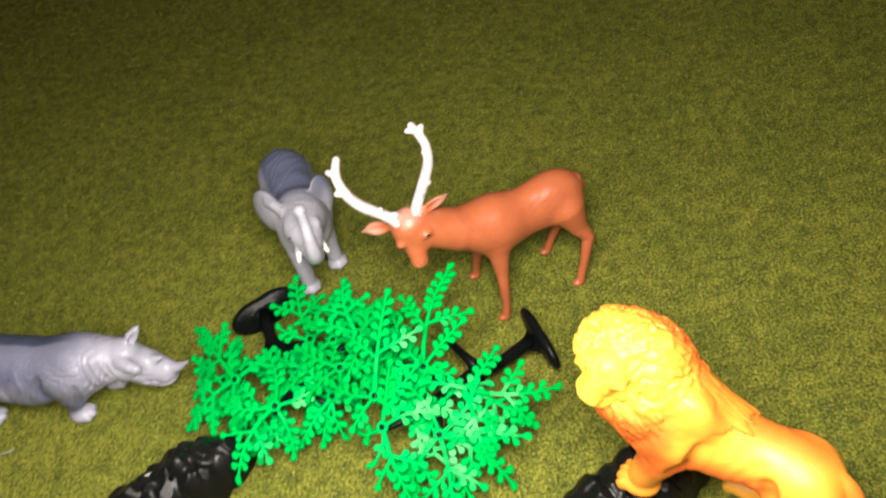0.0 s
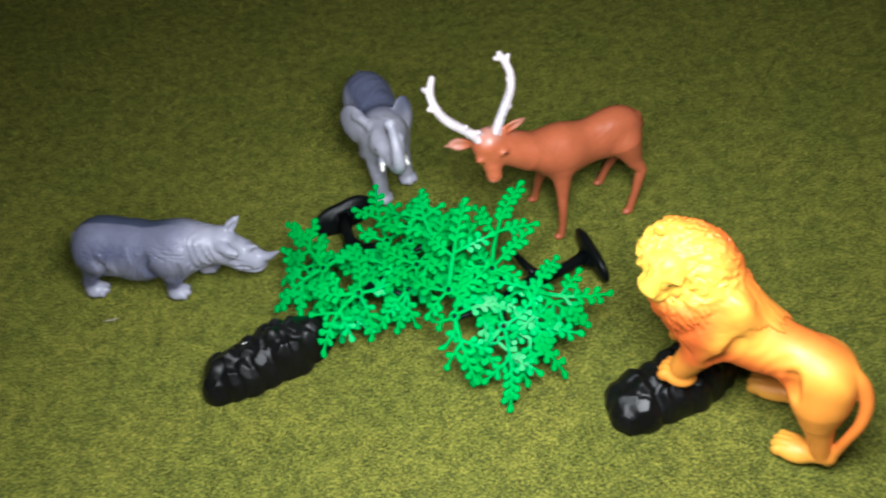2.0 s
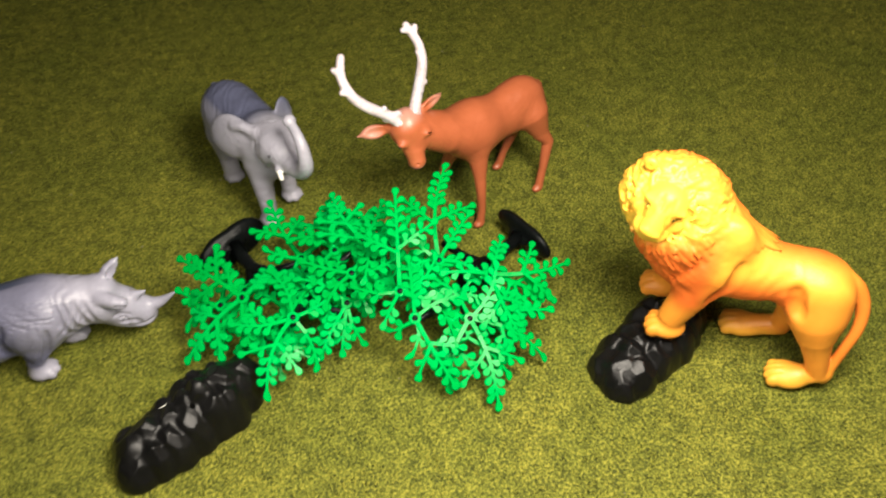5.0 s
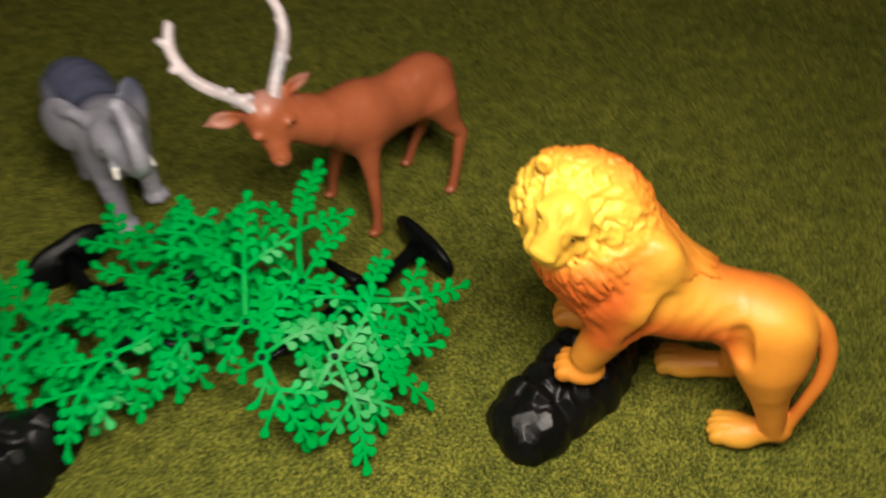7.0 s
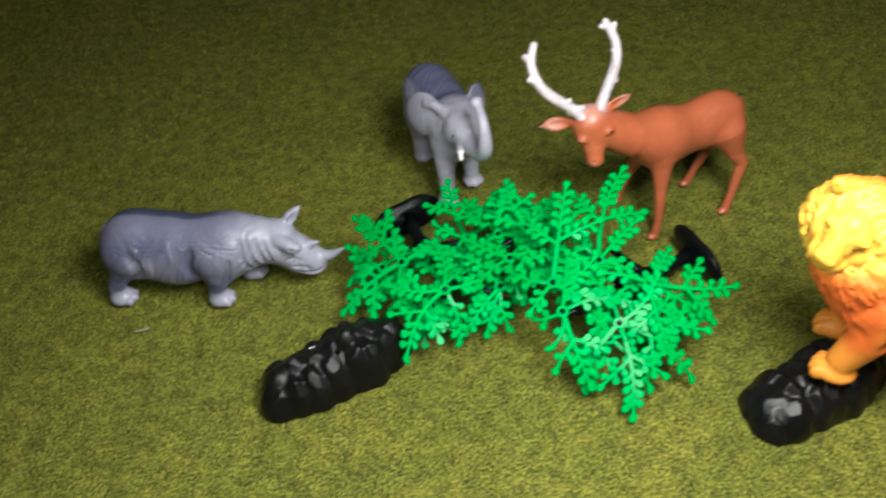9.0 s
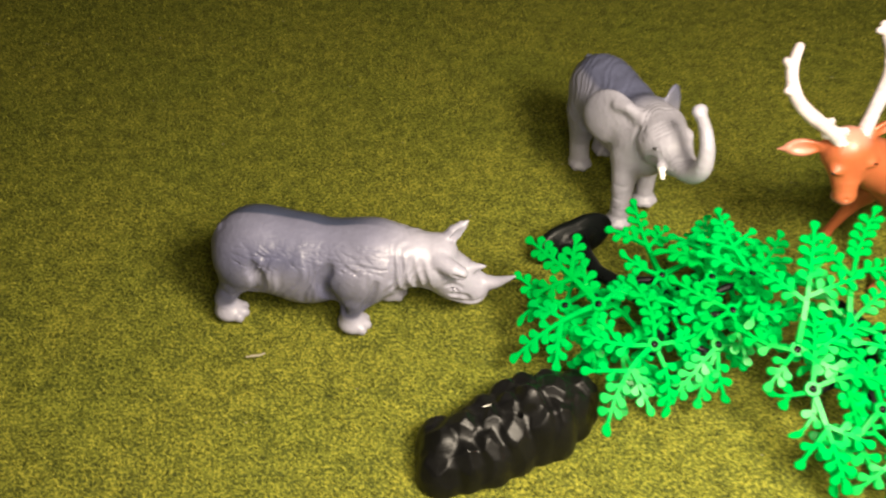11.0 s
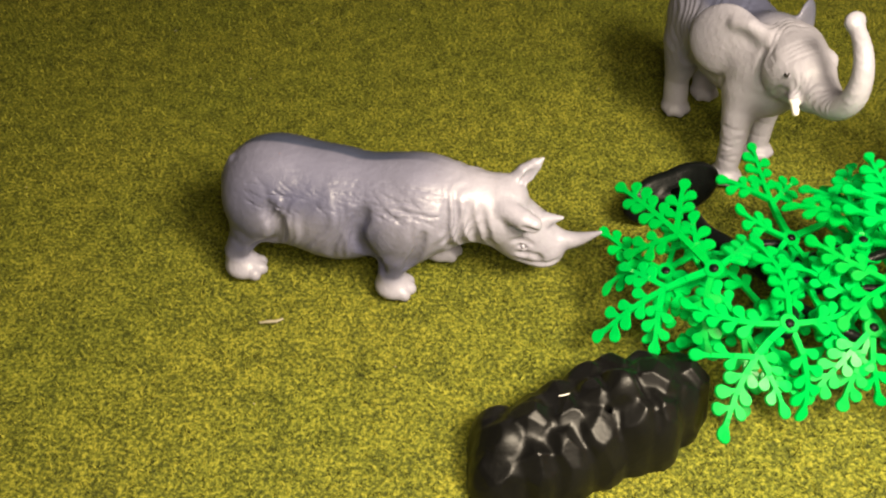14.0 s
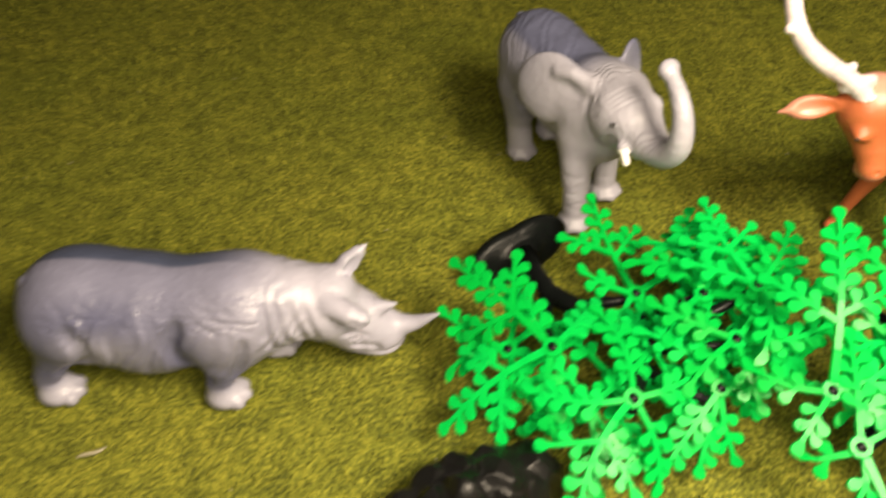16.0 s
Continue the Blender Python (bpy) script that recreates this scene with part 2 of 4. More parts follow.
        for k in range(1, len(mats)):
            for piece in islands(q[tag == k]):
                used, faces = np.unique(piece, return_inverse=True)
                bit = new(names[k - 1], mesh_from(names[k - 1], v[used] * scale / 1000.0, faces.reshape(-1, 4), [mats[k]]))
                spray(bit.data, v[used])
                bit.parent = ob
                tagged(bit, labels[k - 1])
        return ob


def islands(quads, least=12):
    """The quads in groups that hang together, leaving out crumbs."""
    if not len(quads):
        return []
    group = np.arange(quads.max() + 1)
    while True:
        low = group[quads].min(1)
        fresh = group.copy()
        np.minimum.at(fresh, quads.ravel(), np.repeat(low, 4))
        if (fresh == group).all():
            break
        group = fresh
    of = group[quads[:, 0]]
    return [quads[of == g] for g in np.unique(of) if (of == g).sum() >= least]


def spline(*stops, steps=6):
    """More stops along a smooth curve through these."""
    p = [np.array(q, float) for q in stops]
    p = [2 * p[0] - p[1], *p, 2 * p[-1] - p[-2]]
    out = []
    for a, b, c, d in zip(p, p[1:], p[2:], p[3:]):
        for t in np.arange(steps) / steps:
            out.append(tuple(0.5 * (2 * b + (c - a) * t + (2 * a - 5 * b + 4 * c - d) * t * t + (3 * b - a - 3 * c + d) * t ** 3)))
    return [*out, tuple(p[-2])]


def ease(v, a, b):
    t = np.clip((v - a) / (b - a), 0, 1)
    return t * t * (3 - 2 * t)


# ---- the turf mat and the dark room round it ----
def turf():
    bm = bmesh.new()
    bmesh.ops.create_grid(bm, x_segments=60, y_segments=60, size=2.0)
    for v in bm.verts:
        v.co.z = 0.0004 * noise.noise(v.co * 9.0) - 0.0012
    me = bpy.data.meshes.new("ground")
    bm.to_mesh(me)
    bm.free()
    me.materials.append(TURF_BASE)
    ob = new("ground", me)
    tagged(ob, "short olive green artificial turf mat with mottled pile", "ground", kind="structure")
    rng = np.random.default_rng(4)
    n = 800000
    x, y = rng.uniform(-0.50, 0.66, n), rng.uniform(-0.20, 0.62, n)
    clump = np.sin(x * 310 + 2 * np.sin(y * 190)) * np.sin(y * 330 + 2 * np.sin(x * 170))
    tall = rng.uniform(0.0006, 0.0020, n) * (1 + 0.30 * clump)
    lean, turn = rng.uniform(0.0002, 0.0021, n), rng.normal(0.0, 0.9, n) + math.pi * rng.integers(0, 2, n)
    wide, side = rng.uniform(0.00012, 0.00032, n), rng.uniform(0, 2 * math.pi, n)
    base = -0.0012
    v = np.empty((n, 3, 3), np.float32)
    for k, s in ((0, -1), (1, 1)):
        v[:, k, 0], v[:, k, 1], v[:, k, 2] = x + s * wide * np.cos(side), y + s * wide * np.sin(side), base
    v[:, 2, 0], v[:, 2, 1], v[:, 2, 2] = x + lean * np.cos(turn), y + lean * np.sin(turn), base + tall
    me = mesh_from("turf_pile", v.reshape(-1, 3), np.arange(3 * n).reshape(n, 3), [TURF_FIBRE], smooth=False)
    pile = new("turf_pile", me)
    tagged(pile, "short olive and yellow green artificial grass fibres", "grass", kind="stuff")


def box(name, low, high, mat, label, category):
    bm = bmesh.new()
    bmesh.ops.create_cube(bm, size=1.0)
    for v in bm.verts:
        v.co = Vector([a + (b - a) * (c + 0.5) for a, b, c in zip(low, high, v.co)])
    me = bpy.data.meshes.new(name)
    bm.to_mesh(me)
    bm.free()
    me.materials.append(mat)
    return tagged(new(name, me), label, category, kind="structure")


def room():
    for name, low, high in (("wall_north", (-2.1, 2.0, -0.01), (2.1, 2.1, 2.4)), ("wall_south", (-2.1, -2.1, -0.01), (2.1, -2.0, 2.4)),
                            ("wall_east", (2.0, -2.0, -0.01), (2.1, 2.0, 2.4)), ("wall_west", (-2.1, -2.0, -0.01), (-2.0, 2.0, 2.4))):
        box(name, low, high, WALL_PAINT, "plain painted wall of the dark room", "wall")
    box("ceiling", (-2.1, -2.1, 2.4), (2.1, 2.1, 2.5), WALL_PAINT, "plain painted ceiling of the dark room", "ceiling")


turf()
room()


# ---- the toy animals ----
def rhino():
    c = Clay((-46, -22, -2), (84, 22, 56), 0.45)
    c.ball((-7, 0, 28.5), (31, 16.0, 16.0))
    c.ball((-23, 0, 29.5), (15.5, 15.5, 16), k=8)
    c.ball((22, 0, 28), (16.5, 15, 15.5), k=8)
    c.ball((21, 0, 32.5), (14, 10, 7.2), k=9)
    c.ball((-3, -1, 18.8), (17, 13.2, 11.4), k=6)
    c.limb((28, 0, 30.0, 12.2), (38, 0.6, 30.6, 11.2), (44, 1, 29.2, 9.8), k=7)
    c.limb((46, 1.5, 29, 9.8), (56, 2.4, 21.8, 8.1), (63, 3.0, 16.0, 6.2), k=5)
    c.ball((62.5, 3, 12.2), (5.2, 5.0, 3.8), k=2.5)
    c.ball((50, 2, 35), (5.5, 6.5, 4.5), k=4)
    c.limb(*spline((61, 3, 18, 5.0), (66, 2.8, 18.2, 3.6), (72, 2.2, 20.0, 2.3), (79.0, 0.8, 25.4, 0.5)), k=1.6)
    c.limb((56.5, 2.4, 23.6, 4.4), (62, 1.8, 27.0, 2.4), (67.0, 1.2, 29.0, 0.6), k=1.6)
    c.limb((50.5, 4.6, 36.5, 2.6), (54.5, 6.4, 40.4, 3.0), (57.2, 7.6, 43.0, 2.0), (59.4, 8.2, 45.2, 0.5), k=1.6)
    c.ball((55.8, 4.4, 40.8), (1.5, 1.6, 4.4), (0, 42, 8), k=1.2, dig=True)
    c.limb((50.5, -5.0, 35.0, 3.3), (56.0, -7.6, 34.4, 3.1), (59.0, -8.6, 33.8, 2.6), k=1.4)
    c.ball((58.4, -10.8, 33.4), (2.6, 1.0, 1.0), (0, 12, 0), k=1.0, dig=True)
    c.ball((55, 1.5, 16.5), (8.5, 5.4, 5.2), (0, 18, 0), k=6)
    c.ball((56.5, -4.2, 24), (3.4, 1.8, 1.5), (0, 35, 0), k=1.2)
    c.ball((64.5, -1.0, 15.5), (1.1, 0.9, 0.8), k=0.8, dig=True)
    c.rod((40, -10.5, 34), (43, -9, 20), 0.7, 0.7, 2.0, dig=True)
    for s, fore, hind in ((-1, 15.5, -35), (0.74, 27, -22)):
        c.ball((hind * 0.35 - 14.5, 8 * s, 25), (9.5, 7.5, 11), k=5)
        c.limb((hind + 4, 9.8 * s, 18, 5.3), (hind - 1, 11 * s, 9.5, 3.9), (hind - 0.5, 11 * s, 4, 4.7), k=3)
        c.ball((hind + 1.0, 11.2 * s, 2.8), (6.2, 5.3, 3.2), k=3)
        c.ball((18.5, 9 * s, 23), (8.8, 6.3, 12), k=6)
        c.limb((fore + 2, 10.4 * s, 16, 5.2), (fore, 11 * s, 9, 4.0), (fore, 11 * s, 4, 4.7), k=3)
        c.ball((fore + 1.2, 11.2 * s, 2.8), (5.9, 5.3, 3.2), k=3)
        for toe in (-3.2, 0, 3.2):
            c.ball((fore + 6.2 - abs(toe) * 0.4, 11.4 * s + toe, 2.4), (2, 1.8, 2.2), k=1)
            c.ball((hind + 6.4 - abs(toe) * 0.4, 11.3 * s + toe, 2.4), (2, 1.8, 2.2), k=1)
    eye = c.settle(c.d, (56.6, -9, 21.5), -0.2)
    c.ball(eye, (1.7, 0.9, 0.8), (0, 30, 0), k=0.8, dig=True)
    c.ball(eye, (0.9, 0.6, 0.5), (0, 30, 0), k=0.3)
    c.groove((58.5, -7, 19.0), (57, -8, 18.2), (55, -8, 18.8), r=0.35)
    c.groove((60, -6, 18.2), (61.5, -5, 16.6), (62, -5, 14.6), r=0.35)
    c.groove((53, -6, 24.5), (56.5, -7, 24.6), (59.5, -6, 22.5), r=0.4)
    c.groove((54.5, -7, 14.5), (60, -5, 13.2), (66.5, -1, 13.6), r=0.45)
    for x in (34, 38, 42, 45.5):
        c.groove((x - 1.5, -9, 38), (x, -13, 31), (x + 0.6, -11, 24), (x + 1.5, -8, 20), r=0.5, k=2.0)
    c.groove((9, -16, 36), (6.5, -17, 28), (9, -16, 18), (13, -14, 13), r=0.5, k=4.0)
    c.groove((27, -14, 30), (25, -15, 22), (22, -14, 14), r=0.6, k=2.5)
    c.groove((-19, -16, 34), (-17, -17, 26), (-21, -15, 17), (-27, -14, 13), r=0.5, k=4.0)
    c.limb((-34.5, -2, 40, 1.4), (-37.8, -3, 33, 1.0), (-37.4, -4, 22, 1.3), k=1.5)
    c.ridges((-26, -22, 11), (9, -8, 40), (0.93, 0, -0.36), 3.1, 0.20, 7)
    c.ridges((-30, -22, 12), (12, -6, 44), (0.97, 0, -0.25), 8.0, 0.26, 8)
    c.ridges((28, -20, 18), (45, 18, 44), (0.95, 0, -0.4), 3.2, 0.20, 5)
    c.ridges((10, -22, 14), (30, -8, 40), (0.9, 0, -0.4), 4.0, 0.12)
    for k in range(150):
        x, z = random.gauss(17, 6) if k % 2 else random.uniform(-28, 30), random.uniform(34, 42.5)
        y = -15.5 * math.sqrt(max(0.05, 1 - ((z - 28) / 16.5) ** 2))
        a = random.uniform(-0.7, 0.3)
        p = c.settle(c.d, (x, y, z), 0.12)
        q = c.settle(c.d, (x + 4.0 * math.cos(a), y, z + 4.0 * math.sin(a)), 0.12)
        c.rod(p, q, 0.30, 0.18, 0.4, dig=True)
    # Darkest tone along the top of the back, left of the spine.
    top = lambda x, y, z: ease(z, 37.5, 39.5) * ease(-x, -34, -12) * ease(y + 0.5 * np.sin(0.21 * x), 0.6, 2.2)

    # Body darker behind the shoulder, at rump and foreleg; head and feet stay pale.
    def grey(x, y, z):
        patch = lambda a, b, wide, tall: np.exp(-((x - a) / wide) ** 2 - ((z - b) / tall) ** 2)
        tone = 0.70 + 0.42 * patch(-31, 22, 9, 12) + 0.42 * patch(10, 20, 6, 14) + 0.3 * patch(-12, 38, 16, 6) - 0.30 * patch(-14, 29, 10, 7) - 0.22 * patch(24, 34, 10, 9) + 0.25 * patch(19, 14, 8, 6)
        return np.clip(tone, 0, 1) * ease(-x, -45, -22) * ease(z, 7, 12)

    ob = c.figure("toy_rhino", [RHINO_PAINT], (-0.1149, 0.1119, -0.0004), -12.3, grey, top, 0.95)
    tagged(ob, "grey plastic toy rhino with pale head and dark back, on turf", "toy rhino")


def elephant():
    c = Clay((-54, -28, -2), (80, 30, 97))
    c.ball((-2, 0, 46), (34, 17.5, 18.8))
    c.ball((-25, 0, 45.5), (20, 16.8, 18.4), k=8)
    c.ball((24, 0, 46), (15, 15.5, 18), k=8)
    c.limb((22, 0, 54, 14), (32, 1, 58, 12), k=7)
    c.ball((35.5, -1.8, 58), (11.0, 9.2, 11.0), (0, 8, 3), k=5)
    c.ball((36.5, -3.0, 63.5), (6.5, 4.6, 5.0), (0, 8, 3), k=3)
    c.ball((36.0, 2.0, 63.0), (6.5, 4.4, 4.6), (0, 8, 3), k=3)
    c.ball((40.0, -2.0, 57), (9.0, 10.2, 9.5), k=5)
    c.ball((44, -1.5, 60.5), (7, 7, 7), k=4)
    c.ball((46, -1.5, 60), (5.5, 6.6, 6.2), k=4)
    c.limb((40, -1.2, 59.5, 9.6), (48, -0.9, 58.2, 8.2), (55, -0.9, 56.8, 6.4), k=4)
    c.limb(*spline((50, -0.9, 57.6, 7.2), (57, -1, 56.3, 5.9), (63.5, -1, 57.2, 5.1), (68.0, -1, 60.8, 4.5), (70.4, -1, 66.0, 4.0), (69.8, -0.8, 73.0, 3.4), (66.4, -0.4, 78.6, 3.0), (62, 0, 82.2, 2.6), (57.8, 0, 84.6, 2.4)), k=1.0)
    c.ball((57.2, 0, 85.6), (2.6, 3.5, 3.1), (0, -30, 0), k=1.5)
    c.ball((53.8, 0, 87.2), (1.2, 1.6, 1.4), k=1, dig=True)
    c.limb((44, -1, 52, 6), (52, -2, 51.5, 3.4), k=4)
    c.ball((13.5, -16.2, 57), (15.5, 3.6, 13.5), (-10, -24, 30), k=2.4)
    c.ball((17, 14.6, 55.5), (9.5, 2.5, 14.5), (8, -14, -58), k=2.6)
    c.ball((21, 12.5, 56.0), (6, 1.6, 9.5), (8, -14, -58), k=4, dig=True)
    c.limb((29, -8, 65, 3.0), (22.5, -12.5, 67.0, 2.2), (17, -15.5, 66.0, 1.4), k=3.5)
    c.limb((48, -6.5, 55.5, 3.0), (52, -8.6, 54, 2.3), k=2)
    c.limb((52, -8.8, 54, 1.7), (57, -10.3, 51.6, 1.2), k=0.4, tag=1)
    c.limb((52.5, 5.0, 53.5, 1.8), (57, 6.2, 50.8, 1.2), k=0.4, tag=1)
    c.ball((46.6, -7.0, 61.0), (3.6, 2.4, 2.8), k=1.6)
    c.ball((45.5, 5.6, 63.5), (3.6, 3.0, 3.2), k=2)
    eye = c.settle(c.d, (47.6, -12, 60.8), -0.1)
    c.ball(eye, (0.95, 0.85, 0.75), k=0.2, tag=2)
    for s, fore, hind in ((-1, 28.5, -22), (1, 16.5, -30)):
        c.limb((hind - 1, 8.5 * s, 34, 10.5), (hind - 2.5, 9.3 * s, 16, 5.5), (hind, 9.2 * s, 4, 5.5), k=5)
        c.ball((hind + 1, 9.2 * s, 2.6), (6.6, 6.3, 3.2), k=1.6)
        c.limb((fore * 0.5 + 9, 9 * s, 40, 7.6), (fore - 0.5, 10.2 * s, 17, 5.0), (fore, 10.4 * s, 6, 4.6), (fore, 10.6 * s, 3, 5.3), k=4)
        c.ball((fore + 1, 10.6 * s, 2.6), (6.8, 6.4, 3.2), k=1.6)
        for toe in (-4, 0, 4):
            c.ball((fore + 6.6 - abs(toe) * 0.5, 10.6 * s + toe, 2.2), (1.5, 1.8, 2.0), k=0.8)
            c.ball((hind + 6.4 - abs(toe) * 0.5, 9.2 * s + toe, 2.2), (1.5, 1.8, 2.0), k=0.8)
    c.limb((-44, 0, 54, 2.2), (-48, -1, 44, 1.6), (-49, -2, 30, 1.5), (-48, -2, 22, 2.0), k=2)
    c.ridges((48, -12, 46), (70, 12, 64), (0.95, 0, 0.2), 1.9, 0.20, 3)
    c.ridges((60, -8, 61), (78, 8, 88), (-0.3, 0, 0.95), 2.0, 0.07, 3)
    c.ridges((18, -20, 8), (38, -2, 30), (0, 0.1, 1), 3.4, 0.12)
    c.ridges((-36, -20, 26), (14, -8, 62), (0.85, 0, 0.5), 3.4, 0.2)
    c.ridges((-36, -12, 52), (8, 16, 70), (0.6, 0.5, 0.3), 4.2, 0.14)
    c.ridges((22, -12, 60), (36, 14, 76), (0.9, 0, 0.3), 2.6, 0.2, 3)
    for z in (11, 18, 26):
        for x, y in ((28.5, -10.4), (16.5, 10.4)):
            c.groove((x - 4, y - 3, z), (x + 1, y - 6, z + 0.5), (x + 6, y, z + 0.3), r=0.25, sink=0.22, k=0.8)
    c.groove((33, -11, 62), (34, -12, 55), (36, -11, 49), r=0.4, k=2.5)
    for h in (0, 1.6, 3.2, 4.8):
        c.groove((40 + h, -9.5, 66 - 0.4 * h), (41 + h, -5, 69 - 0.8 * h), (41.5 + h, 0, 70 - 0.9 * h), r=0.22, sink=0.22, k=0.9)
    for h in (0, 1.8, 3.6):
        c.groove((40, -12, 59 + h), (37, -12.5, 60.5 + h), (35.5, -12, 63 + h), r=0.2, sink=0.2, k=0.9)
    c.groove((20, -14, 44), (17, -15, 36), (19, -14, 28), r=0.7, k=2.5)
    c.groove((-9, -17, 44), (-13, -16, 34), (-12, -14, 28), r=0.7, k=2.5)
    c.groove((49, -8, 55.5), (45, -10, 54), (42, -9, 50), r=0.5)
    # Darker tone on the upper back and rear body; far right side stays paler.
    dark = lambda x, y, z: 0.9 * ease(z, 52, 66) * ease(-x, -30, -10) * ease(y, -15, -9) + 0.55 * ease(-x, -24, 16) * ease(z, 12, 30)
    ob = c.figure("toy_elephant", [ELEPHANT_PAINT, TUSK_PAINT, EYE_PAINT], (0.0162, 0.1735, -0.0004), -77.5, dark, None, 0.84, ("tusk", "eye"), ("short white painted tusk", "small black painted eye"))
    tagged(ob, "grey plastic toy elephant with raised trunk and white tusks", "toy elephant")


def deer():
    c = Clay((-46, -24, -2), (92, 32, 126))
    c.ball((-2, 0, 50), (27, 10.5, 13.5))
    c.ball((-17.5, 0, 51), (14.5, 10.8, 13.5), k=7)
    c.ball((16, 0, 49.5), (13.5, 10.8, 14.5), k=9)
    c.limb((20, 0.5, 53, 12), (35, 1.0, 59, 10.4), (48, -0.5, 66.5, 9.2), k=9)
    c.ball((56.5, -1.0, 73), (8.4, 8.0, 8.0), (0, 16, -12), k=5)
    c.limb((57.2, 0, 70, 7.2), (57.6, 4.6, 62.5, 5.0), (58.0, 7.0, 58.0, 4.0), k=4)
    c.ball((58.1, 7.6, 57.2), (3.7, 3.3, 2.9), (-25, 14, -12), k=1.6)
    c.ball((57.6, 5.2, 55.6), (3.4, 3.0, 2.2), (-25, 14, -12), k=1.4)
    c.ball((61.8, 3.0, 69.0), (2.6, 2.6, 2.2), k=2)
    c.ball((52.4, 4.6, 72.0), (2.6, 2.6, 2.2), k=2)
    for p in ((64.2, 4.4, 68.2), (52.0, 7.6, 71.0)):
        lid = c.settle(c.d, p, 0.0)
        c.ball(lid, (1.5, 1.5, 0.7), k=3)
        c.ball(c.settle(c.d, p, -0.3), (0.9, 0.9, 0.6), k=0.2, tag=2)
    for x, y in ((60.0, 10.4), (56.4, 11.2)):
        c.ball((x, y, 58.0), (0.7, 0.8, 0.6), k=0.5, dig=True)
    c.rod((54.4, 8.0, 55.6), (61.6, 6.6, 54.4), 0.35, 0.35, 0.6, dig=True)
    for root, mid, tip, turn in (((63.5, -4.5, 73.0), (69.6, -9.0, 71.0), (76.2, -13.2, 69.2), (20, 12, -36)), ((49.5, 0.0, 77.5), (43.4, 0.4, 79.6), (36.4, 0.0, 81.2), (-20, 14, -2))):
        c.limb((*root, 2.0), (*mid, 1.9), (*tip, 0.5), k=1.5)
        c.ball(mid, (6.0, 1.6, 3.5), turn, k=1.5)
        c.ball((mid[0], mid[1] + 1.9, mid[2] + 0.9), (4.8, 1.3, 1.9), turn, k=1.2, dig=True)

    def horn(*stops):
        bent = []
        for x, y, z, r in stops:
            f = (z - 78) / 37
            bent.append((x - 2.5 * f, y - 3 - 9.5 * f, 77 + (z - 78) * 0.83, r * 1.02))
        c.limb(*(spline(*bent, steps=4) if len(bent) > 2 else bent), k=0.4, tag=1)
        return bent

    beams = (horn((61.5, 3, 78, 2.6), (65.5, 1.2, 83, 2.4), (72.5, -1.5, 89, 2.5), (78, -4, 95.5, 2.3), (80.5, -5.6, 103, 2.1), (80.8, -6.4, 109, 2.1), (78.6, -7, 115.5, 1.7)),
             horn((53.5, 4, 79, 2.6), (50, 2.8, 85, 2.5), (44.5, 0.6, 92, 2.5), (40, -1.6, 99, 2.3), (38.8, -3.4, 106, 2.1), (40.2, -5, 112, 2.0), (42.5, -6, 117.5, 1.6)))
    horn((80.8, -6.2, 108, 1.7), (83.8, -6.4, 111.5, 1.4))
    horn((79.5, -5, 99, 2.0), (83.0, -4.4, 100.5, 1.4))
    horn((67, 0.6, 84.5, 2), (67.6, 2.4, 88.5, 1.3))
    horn((40.2, -4.8, 112, 1.7), (38.4, -5, 115.6, 1.3))
    horn((41.4, -5.6, 114.6, 1.6), (45.0, -5.4, 116.0, 1.3))
    horn((45, 0.8, 91, 2), (43.0, 1.8, 91.3, 1.4))
    c.limb((65.5, -4.0, 79.5, 2.2), (61.4, -0.6, 81.6, 1.7), k=0.6, tag=1)
    for k in range(20):
        for beam in beams:
            i = random.randrange(4)
            f = random.random()
            p = [u + (v - u) * f + random.uniform(-1.3, 1.3) for u, v in zip(beam[i][:3], beam[i + 1][:3])]
            c.ball(p, (1.2, 1.0, 1.0), k=0.8, tag=1)
    c.limb((19, 7.2, 43, 6.0), (20.5, 11.2, 28, 3.2), (21.5, 13.4, 20, 2.6), (22.4, 15, 9, 2.1), (23.6, 15.4, 3, 2.3), k=3)
    c.ball((24.8, 15.6, 1.6), (3.4, 2.4, 1.8), k=1)
    c.limb((19, -7, 41, 6.0), (21.5, -12, 27, 3.2), (22.5, -14.5, 19, 2.6), (23.2, -17, 9, 2.1), (23.5, -18, 3, 2.3), k=3)
    c.ball((24.7, -18, 1.6), (3.4, 2.4, 1.8), k=1)
    c.limb((-20, 6.5, 46, 9.5), (-24, 10.5, 34, 4.8), (-27.5, 13.5, 28, 3.1), (-23, 15.4, 12, 2.2), (-20, 16.4, 3, 2.3), k=3)
    c.ball((-18.6, 16.6, 1.6), (3.4, 2.4, 1.8), k=1)
    c.limb((-19, -6.5, 45, 9), (-24, -9.5, 30, 4.4), (-26, -10.5, 22, 2.9), (-20, -11.5, 11, 2.1), (-17, -12, 3, 2.3), k=3)
    c.ball((-15.6, -12, 1.6), (3.4, 2.4, 1.8), k=1)
    c.limb((-30, 0, 56, 2.6), (-33.2, 0, 49, 2.0), k=2)
    c.ridges((-34, -16, 36), (30, 16, 66), (0.45, 0.2, 0.9), 2.4, 0.035)
    c.ridges((24, -14, 44), (50, 14, 74), (0.8, 0.1, -0.5), 2.4, 0.045)
    pale = lambda x, y, z: 0.75 * ease(z, 76, 81) * ease(x, 47, 53) * ease(-x, -70, -62) + 0.6 * ease(-z, -58, -54.5) * ease(x, 50, 54) + 0.55 * ease(x, 66, 71) * ease(z, 60, 64) + 0.55 * ease(-x, -46, -41) * ease(z, 73, 76)
